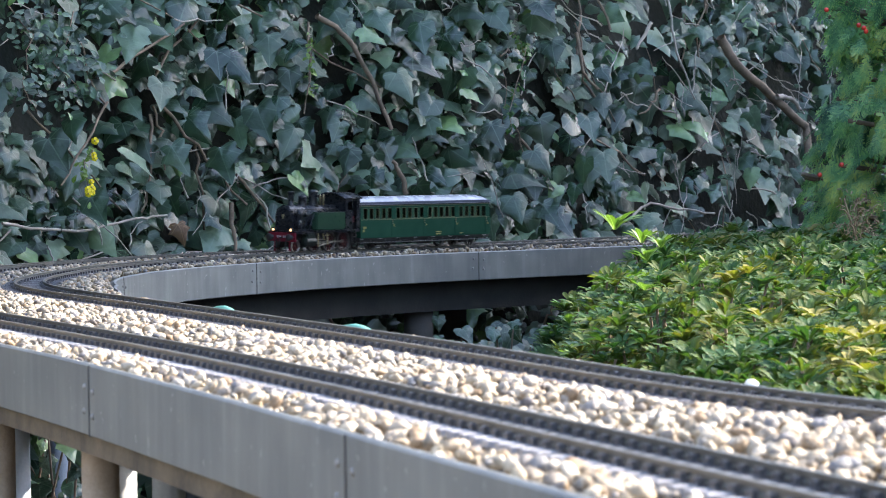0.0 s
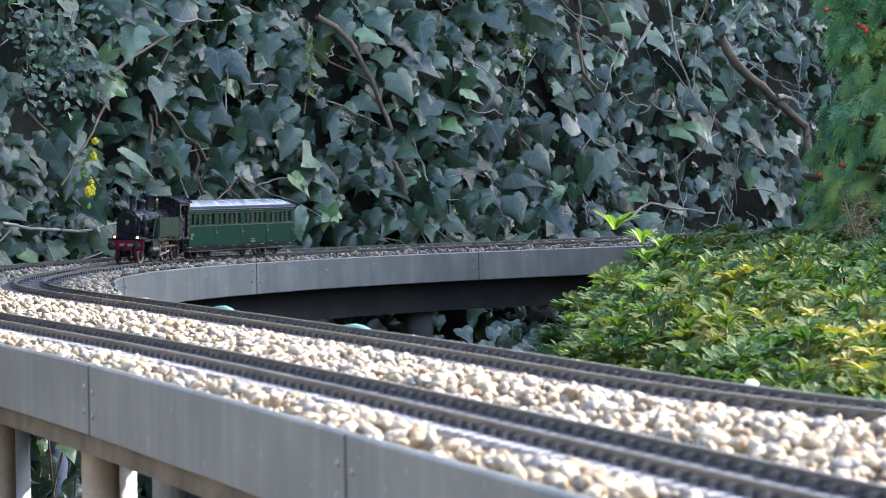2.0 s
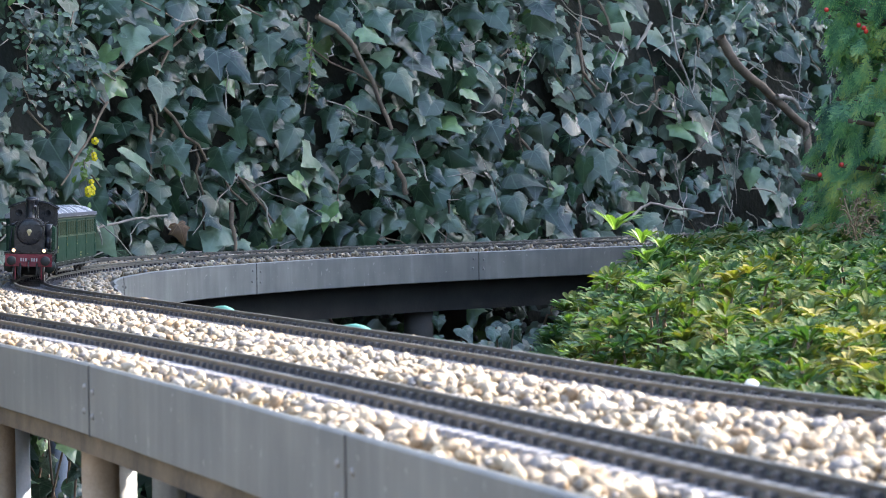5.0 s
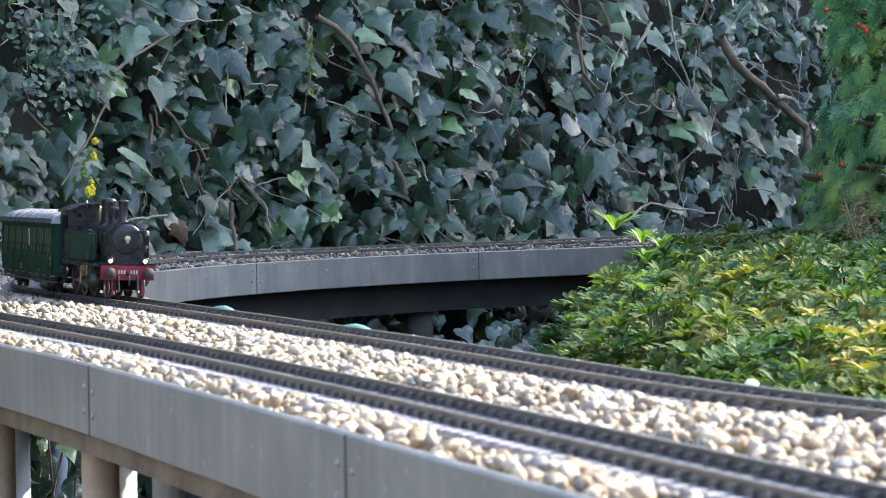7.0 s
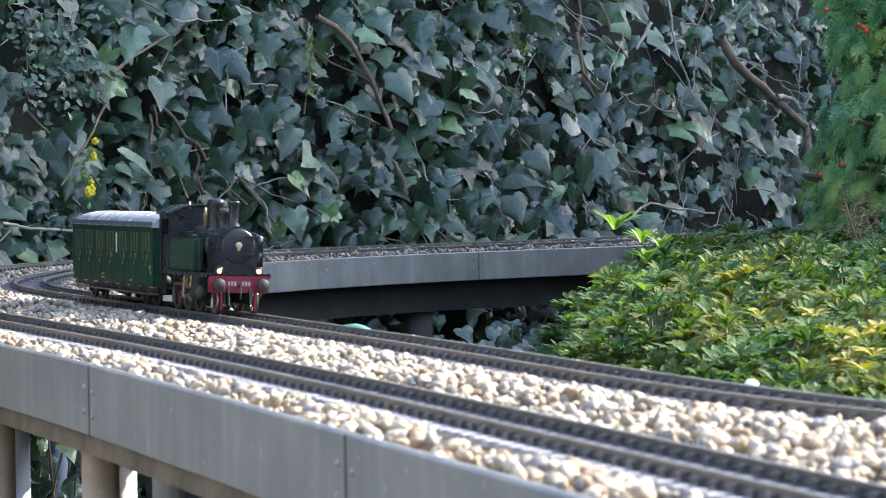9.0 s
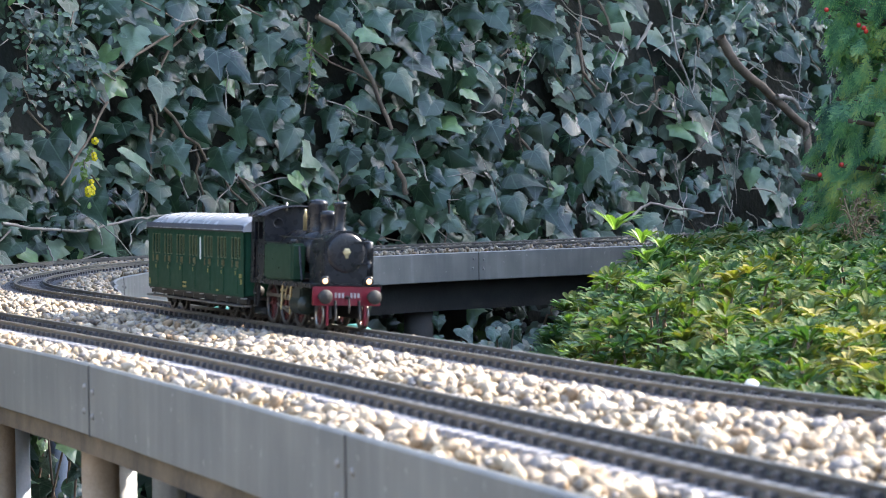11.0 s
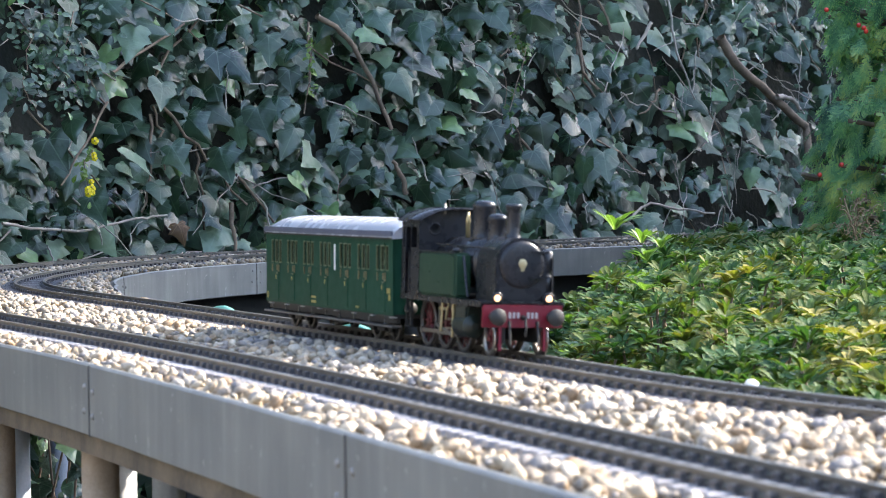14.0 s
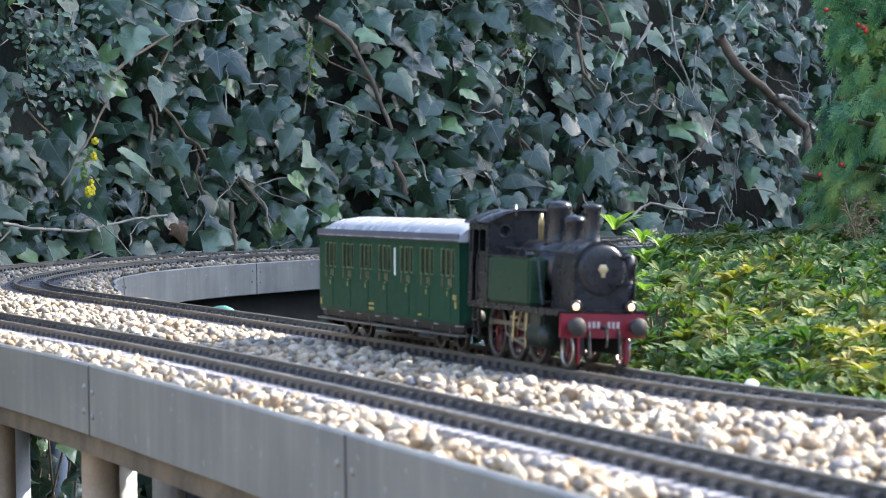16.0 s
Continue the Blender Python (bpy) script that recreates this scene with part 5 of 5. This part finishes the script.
    add("backhead", bm, RED, "dull red fittings inside the cab")
    for side in (-1, 1):
        bm = bmesh.new()
        rod(bm, (-146.0, side * 28.6, 36), (-146.0, side * 28.6, 64), 0.5, None, 8)
        rod(bm, (-155.5, side * 28.6, 36), (-155.5, side * 28.6, 64), 0.5, None, 8)
        add("grab_rail", bm, SATIN_BLACK, "thin black grab rail")
        bm = bmesh.new()
        box(bm, -156, -146, side * 26 - 2, side * 26 + 2, 12, 13)
        box(bm, -156, -146, side * 26 - 2, side * 26 + 2, 22, 23)
        box(bm, -156, -155, side * 26 - 1, side * 26 + 1, 12, 33)
        box(bm, -147, -146, side * 26 - 1, side * 26 + 1, 12, 33)
        add("cab_steps", bm, SATIN_BLACK)
    # lamps on the buffer beam
    for y in (-17.5, 17.5):
        bm = bmesh.new()
        turned(bm, [(2.2, -4.2), (3.3, -3.6), (3.3, -0.8), (3.9, -0.3), (3.9, 0.2), (3.1, 0.3)], (0, y, 36.6), 18, "X")
        rod(bm, (-2, y, 32), (-2, y, 34), 1.4)
        lamp = add("head_lamp", bm, BLACK, "round black head lamp, lit", True)
        bm = bmesh.new()
        turned(bm, [(2.3, 0.0), (1.9, 0.7), (0.4, 1.0)], (0, y, 36.6), 18, "X")
        add("lamp_glass", bm, LAMP_GLOW, "warm lit lamp glass", True, lamp)
    # cylinders, slide bars and motion work
    for side in (-1, 1):
        bm = bmesh.new()
        turned(bm, [(6.0, -52), (7.6, -51), (7.6, -29), (6.0, -28), (2.2, -26.5)], (0, side * 22.5, 17.5), 22, "X")
        box(bm, -51, -29, side * 22 - 6, side * 22 + 6, 17.5, 31, 1.5, 2)
        add("cylinder", bm, DARK_GREEN, "blackish green cylinder block")
        bm = bmesh.new()
        box(bm, -78, -51, side * 24 - 1, side * 24 + 1, 19.6, 21, 0.2)
        box(bm, -78, -51, side * 24 - 1, side * 24 + 1, 13.6, 15, 0.2)
        add("slide_bars", bm, STEEL, "bright slide bars")
        bm = bmesh.new()
        rod(bm, (-82, side * 25.5, 33), (-84, side * 26, 12), 1.0)
        rod(bm, (-70, side * 25.5, 33), (-76, side * 25.5, 20), 0.8)
        box(bm, -90, -78, side * 25 - 0.8, side * 25 + 0.8, 26, 28, 0.3)
        add("valve_link", bm, BRASS, "brassy valve gear link")
        bm = bmesh.new()
        rod(bm, (-58, side * 26.4, 31.5), (-60, side * 26.4, 9), 1.1, 0.9)
        rod(bm, (-58, side * 26.4, 31.5), (-52, side * 26.0, 32.5), 1.1, 0.9)
        add("combination_lever", bm, BRASS, "bright upright lever")
        bm = bmesh.new()
        rod(bm, (-60, side * 25.6, 10), (-97, side * 24.6, 16), 1.1, 1.3)
        add("connecting_rod", bm, STEEL, "bright connecting rod")
    # axle-line brake gear
    for x in (-79, -116, -152):
        bm = bmesh.new()
        box(bm, x - 1, x + 1, -14, 14, 6, 20)
        add("brake_hanger", bm, SATIN_BLACK)
    wheels = []
    for side in (-1, 1):
        wheels.append((wheel("leading_wheel", e, -12, side * 16.6, 10.5, 9, "", side), 10.5, -12, side * 16.6))
        for x in (-60, -97, -134):
            wheels.append((wheel("driving_wheel", e, x, side * 16.6, 16.2, 13, "", side), 16.2, x, side * 16.6))
    rods = []
    for side in (-1, 1):
        bm = bmesh.new()
        box(bm, -137, -57, side * 21 - 0.7, side * 21 + 0.7, -1.3, 1.3, 0.3)
        for x in (-60, -97, -134):
            rod(bm, (x, side * 19, 0), (x, side * 22.2, 0), 2.2, None, 14)
        rods.append((add("coupling_rod", bm, STEEL, "bright coupling rod"), 0.0 if side < 0 else math.pi / 2))
    return e, wheels, rods


def make_coach():
    c = thing("passenger_coach", "green model passenger coach with many doors and grey roof", "model coach")

    def add(name, bm, material, label="", smooth=False, parent=None):
        return part(name, bm, material, parent or c, label, MM, smooth)

    L0, L1 = -310.0, -3.0
    # body: two walls with window openings, ends, floor
    bm = bmesh.new()
    box(bm, L0, L1, -30, 30, 17, 20)
    add("floor_pan", bm, SATIN_BLACK)
    pitch, first_at = 41.8, -25.5
    openings = []
    for g in range(7):
        mid = first_at - g * pitch - (6 if g > 2 else 0)
        openings += [(mid - 13.5, mid - 6.5), (mid - 4.0, mid + 4.0), (mid + 6.5, mid + 13.5)]
    openings.sort()
    corridor = []
    for g in range(4):
        corridor += [(L0 + 9 + g * 75.4 + k * 14.0, L0 + 9 + g * 75.4 + k * 14.0 + 9.6) for k in range(5)]
    per_side = {-1: openings, 1: corridor}
    for side in (-1, 1):
        openings = per_side[side]
        y0, y1 = sorted((side * 29.2, side * 31.0))
        bm = bmesh.new()
        pierced(bm, [L0, L1] + [x for o in openings for x in o], [19, 49.5, 67.5, 73.5], y0, y1, [(a, b, 49.5, 67.5) for a, b in openings])
        wall = add("side_wall", bm, COACH_GREEN, "bottle green side with doors and drop windows")
        # beading along the waist and under the eaves
        bm = bmesh.new()
        for z in (48.6, 70.5):
            box(bm, L0, L1, side * 31.0 - 0.35, side * 31.0 + 0.35, z - 0.5, z + 0.5)
        add("beading", bm, COACH_GREEN if side < 0 else WAIST, parent=wall)
        for g in range(7 if side < 0 else 4):
            mid = first_at - g * pitch - (6 if g > 2 else 0) if side < 0 else L0 + 4 + g * 75.4
            bm = bmesh.new()
            box(bm, mid - 6.2, mid + 6.2, side * 31.1 - 0.35, side * 31.1 + 0.35, 21, 48, 0.3, 1)
            for xx in (mid - 6.0, mid + 5.4):
                box(bm, xx, xx + 0.6, side * 31.1 - 0.4, side * 31.1 + 0.4, 48, 69)
            dr = add("door", bm, COACH_GREEN, parent=wall)
            bm = bmesh.new()
            rod(bm, (mid + 4.2, side * 31.9, 43.6), (mid + 4.2, side * 31.9, 48.0), 0.6, None, 6)
            rod(bm, (mid + 2.0, side * 31.9, 41.6), (mid + 4.8, side * 31.9, 41.6), 0.45, None, 6)
            add("door_handle", bm, COACH_BRASS, "tarnished brass door handle", parent=dr)
            bm = bmesh.new()
            box(bm, mid - 0.9, mid + 0.9, side * 31.5 - 0.15, side * 31.5 + 0.15, 36.6, 39.8)
            add("class_bar", bm, YELLOW_PAINT, "yellow bar", parent=dr)
            for xx in (mid - 8.4, mid + 8.4)[:2 if side < 0 else 0]:
                bm = bmesh.new()
                rod(bm, (xx, side * 31.9, 42.5), (xx, side * 31.9, 48.5), 0.55, None, 6)
                add("grab_handle", bm, COACH_BRASS, "tarnished brass grab handle", parent=wall)
        for a, b in openings:
            bm = bmesh.new()
            o = side * 30.6
            for x0, x1, z0, z1 in ((a, a + 0.7, 49.5, 67.5), (b - 0.7, b, 49.5, 67.5), (a, b, 49.5, 50.4), (a, b, 66.6, 67.5)):
                box(bm, x0, x1, o - 0.5, o + 0.5, z0, z1)
            add("window_frame", bm, WAIST, "thin pale olive window frame", parent=wall)
            bm = bmesh.new()
            box(bm, a, b, side * 29.8 - 0.2, side * 29.8 + 0.2, 49.5, 67.5)
            gl = add("pane", bm, GLASS, "", parent=wall)
            gl.visible_shadow = False
        for x, z, w, h in ((-11.0, 36.0, 4.4, 3.6), (-9.5, 31.2, 2.4, 4.2), (-184, 22.6, 7.0, 2.0), (-184, 26.0, 7.0, 1.6), (-80, 22.5, 4.0, 1.4), (-240, 22.5, 4.0, 1.4), (-305, 24, 2.4, 5.0)):
            bm = bmesh.new()
            box(bm, x - w, x + w * 0.6, side * 31.2 - 0.15, side * 31.2 + 0.15, z - h / 2, z + h / 2)
            add("lettering_bar", bm, YELLOW_PAINT, "yellow painted bar", parent=wall)
    bm = bmesh.new()
    box(bm, -133.4, -130.9, -31.9, -31.2, 47.4, 66.2, 0.2, 1)
    add("route_board", bm, WHITE_PAINT, "narrow white upright board between two doors")
    for x in (L0, L1 - 1.6):
        bm = bmesh.new()
        prism(bm, [(-30.8, 19), (30.8, 19)] + round_arch(30.6, 72, 83.5, 12), x, x + 1.6)
        add("end_wall", bm, COACH_GREEN, "plain green coach end")
    # compartments seen through the glass
    for x in [first_at - g * pitch - (6 if g > 2 else 0) - 20.5 for g in range(7)]:
        bm = bmesh.new()
        box(bm, x - 0.8, x + 0.8, -28.5, 28.5, 20, 73)
        add("partition", bm, WINDOW_BROWN, "varnished wooden partition")
        for d in (-1, 1):
            bm = bmesh.new()
            box(bm, x + d * 1.2 - (0 if d > 0 else 7), x + d * 1.2 + (7 if d > 0 else 0), -27.5, 27.5, 30, 33)
            box(bm, x + d * 1.0 - (0 if d > 0 else 1.6), x + d * 1.0 + (1.6 if d > 0 else 0), -27.5, 27.5, 33, 56)
            add("bench", bm, WINDOW_BROWN, "brown wooden bench")
    # roof: a shell that rounds down at both ends
    bm = bmesh.new()
    rows = [(L0 - 2.5, 0.0), (L0 - 1.5, 0.42), (L0 + 4, 0.75), (L0 + 14, 0.94), (L0 + 28, 1.0), (L1 - 28, 1.0), (L1 - 10, 0.99), (L1 - 3, 0.95), (L1 + 1.5, 0.88), (L1 + 2.5, 0.82)]
    rings = []
    for x, k in rows:
        a = round_arch(32.2, 73.0, 73.4 + 12.6 * k, 22)
        rings.append([bm.verts.new((x, y, z)) for y, z in a])
    for p, q in zip(rings, rings[1:]):
        for i in range(len(p) - 1):
            bm.faces.new((p[i], p[i + 1], q[i + 1], q[i]))
    under = [bm.verts.new((x, s * 32.2, 72.0)) for x, s in ((L0 - 2.5, 1), (L0 - 2.5, -1), (L1 + 2.5, -1), (L1 + 2.5, 1))]
    n = len(rings[0]) - 1
    bm.faces.new([r[0] for r in rings] + [under[3], under[0]])
    bm.faces.new([r[n] for r in reversed(rings)] + [under[1], under[2]])
    bm.faces.new(list(rings[0]) + [under[1], under[0]])
    bm.faces.new(list(reversed(rings[-1])) + [under[3], under[2]])
    bm.faces.new(under)
    bmesh.ops.recalc_face_normals(bm, faces=bm.faces)
    roof = add("roof", bm, ROOF_GREY, "smooth grey arched roof", True)
    m = roof.modifiers.new("edges", "EDGE_SPLIT")
    m.split_angle = radians(40)
    for side in (-1, 1):
        bm = bmesh.new()
        box(bm, L0 - 2, L1 + 2, side * 32.3 - 0.4, side * 32.3 + 0.4, 71.6, 72.8)
        add("gutter", bm, SATIN_BLACK, parent=roof)
        # dark strip paints in how the roof dims where it turns down
        bm = bmesh.new()
        y0, y1 = sorted((side * 31.0, side * 32.7))
        box(bm, L0 - 2, L1 + 2, y0, y1, 72.9, 77.4, 0.7, 2)
        add("eave_shade", bm, EAVE_DARK, "dark strip for the shaded curve of the roof at the eave", parent=roof)
    # underframe
    for side in (-1, 1):
        bm = bmesh.new()
        box(bm, L0, L1, side * 27 - 1.2, side * 27 + 1.2, 13.5, 18)
        add("sole_bar", bm, SATIN_BLACK)
        for x0, x1 in ((-312, 0),):
            bm = bmesh.new()
            box(bm, x0, x1, side * 29 - 3.6, side * 29 + 3.6, 10.8, 12.2, 0.3)
            for x in np.arange(x0 + 12, x1, 34):
                box(bm, x - 0.6, x + 0.6, side * 28 - 0.8, side * 28 + 0.8, 12, 18)
            add("footboard", bm, surfaces_board, "long weathered footboard under the doors")
        for x in np.arange(L0 + 14, L1, 41.5):
            bm = bmesh.new()
            box(bm, x - 3.5, x + 3.5, side * 30 - 2.0, side * 30 + 2.0, 17.4, 18.2)
            add("door_step", bm, PALE_PLATE, "pale step plate")
    for y in (-18, 18):
        bm = bmesh.new()
        for a, b in (((-120, 14), (-150, 8)), ((-150, 8), (-175, 8)), ((-175, 8), (-205, 14))):
            rod(bm, (a[0], y, a[1]), (b[0], y, b[1]), 0.9)
        add("truss_rod", bm, SATIN_BLACK)
    bm = bmesh.new()
    box(bm, -190, -140, -12, 12, 8, 15, 1)
    rod(bm, (-120, -9, 11), (-100, -9, 11), 4.5)
    add("battery_box", bm, SATIN_BLACK)
    wheels = []
    for x in (-55, -254):
        bm = bmesh.new()
        for y in (-20.5, 20.5):
            box(bm, x - 28, x + 28, y - 1, y + 1, 9, 13, 0.4, 1)
            for d in (-20, 20):
                box(bm, x + d - 3, x + d + 3, y - 1.8, y + 1.8, 6, 14, 0.6, 1)
                rod(bm, (x + d, y, 10), (x + d, y + (2.6 if y > 0 else -2.6), 10), 2.0)
            box(bm, x - 8, x + 8, y - 1.6, y + 1.6, 6.5, 9)
        box(bm, x - 6, x + 6, -20, 20, 9, 14)
        add("bogie_frame", bm, SATIN_BLACK, "black bogie frame")
        for d in (-20, 20):
            for side in (-1, 1):
                wheels.append((wheel("coach_wheel", c, x + d, side * 16.6, 10.0, 8, "", side), 10.0, x + d, side * 16.6))
    for x, d in ((L0, -1), (L1, 1)):
        for y in (-19.5, 19.5):
            bm = bmesh.new()
            turned(bm, [(2.4, 0), (2.0, 2.5 * d), (1.4, 2.6 * d), (1.4, 4.0 * d), (4.8, 4.2 * d), (4.6, 5.2 * d)], (x, y, 24), 16, "X")
            add("buffer", bm, SATIN_BLACK, "", True)
    return c, wheels


surfaces_board = surface("weathered footboard", (0.06, 0.06, 0.06), (0.11, 0.11, 0.105), 0.4, 0, 900, 60, 0)
engine, engine_wheels, engine_rods = make_engine()
coach, coach_wheels = make_coach()

# distance of the engine's lamps from the track's datum, second by second
RUN = [(0, 3.402), (0.5, 3.281), (1, 3.168), (1.5, 3.034), (2, 2.914), (2.5, 2.788), (3, 2.677), (3.5, 2.545), (4, 2.453), (6.5, 1.749), (7, 1.644), (7.5, 1.536), (8, 1.442), (8.5, 1.346), (9, 1.260), (11.5, 0.898), (12, 0.832), (12.5, 0.769), (13, 0.710), (13.5, 0.646), (14, 0.593), (14.5, 0.541), (15, 0.499), (15.5, 0.470), (16, 0.455)]


def run_at(t):
    """Smooth monotone passage through RUN."""
    ts, xs = [a for a, _ in RUN], [b for _, b in RUN]
    n = len(ts)
    sl = [(xs[i + 1] - xs[i]) / (ts[i + 1] - ts[i]) for i in range(n - 1)]
    m = [sl[0]] + [(sl[i - 1] * (ts[i + 1] - ts[i]) + sl[i] * (ts[i] - ts[i - 1])) / (ts[i + 1] - ts[i - 1]) for i in range(1, n - 1)] + [sl[-1]]
    i = min(max(0, int(np.searchsorted(ts, t, side="right")) - 1), n - 2)
    h = ts[i + 1] - ts[i]
    u = (t - ts[i]) / h
    return (xs[i] * (1 + 2 * u) * (1 - u) ** 2 + h * m[i] * u * (1 - u) ** 2 + xs[i + 1] * u * u * (3 - 2 * u) + h * m[i + 1] * u * u * (u - 1))


def body_pose(s0, front, a, b, lean):
    """A vehicle whose front is front behind the datum, riding the line on pivots a and b behind its front."""
    p, q = inner(s0 + front + a), inner(s0 + front + b)
    f = (p - q) / np.linalg.norm(p - q)
    o = p + f * a
    return pose(o[0], o[1], R0, lean, 0, math.degrees(math.atan2(f[1], f[0])))


def motions():
    times = [i / 10 for i in range(161)]
    walk(engine, [(t, body_pose(run_at(t), 0.0, 0.030, 0.150, -2.2)) for t in times])
    walk(coach, [(t, body_pose(run_at(t), 0.169, 0.055, 0.254, -0.8)) for t in times])
    start = run_at(0)
    for ws in (engine_wheels, coach_wheels):
        for w, radius, x, y in ws:
            step = 2 if radius > 12 else 1
            rows = []
            for i in range(0, 481, step):
                t = i / 30
                a = (start - run_at(t)) / (radius * MM)
                rows.append((t, Matrix.Translation((x * MM, y * MM, radius * MM)) @ Matrix.Rotation(a, 4, "Y")))
            walk(w, rows)
    for ob, phase in engine_rods:
        rows = []
        for i in range(0, 481, 2):
            t = i / 30
            a = (start - run_at(t)) / (16.2 * MM) + phase
            rows.append((t, Matrix.Translation((6.5 * MM * math.sin(a), 0, (16.2 + 6.5 * math.cos(a)) * MM))))
        walk(ob, rows)


motions()
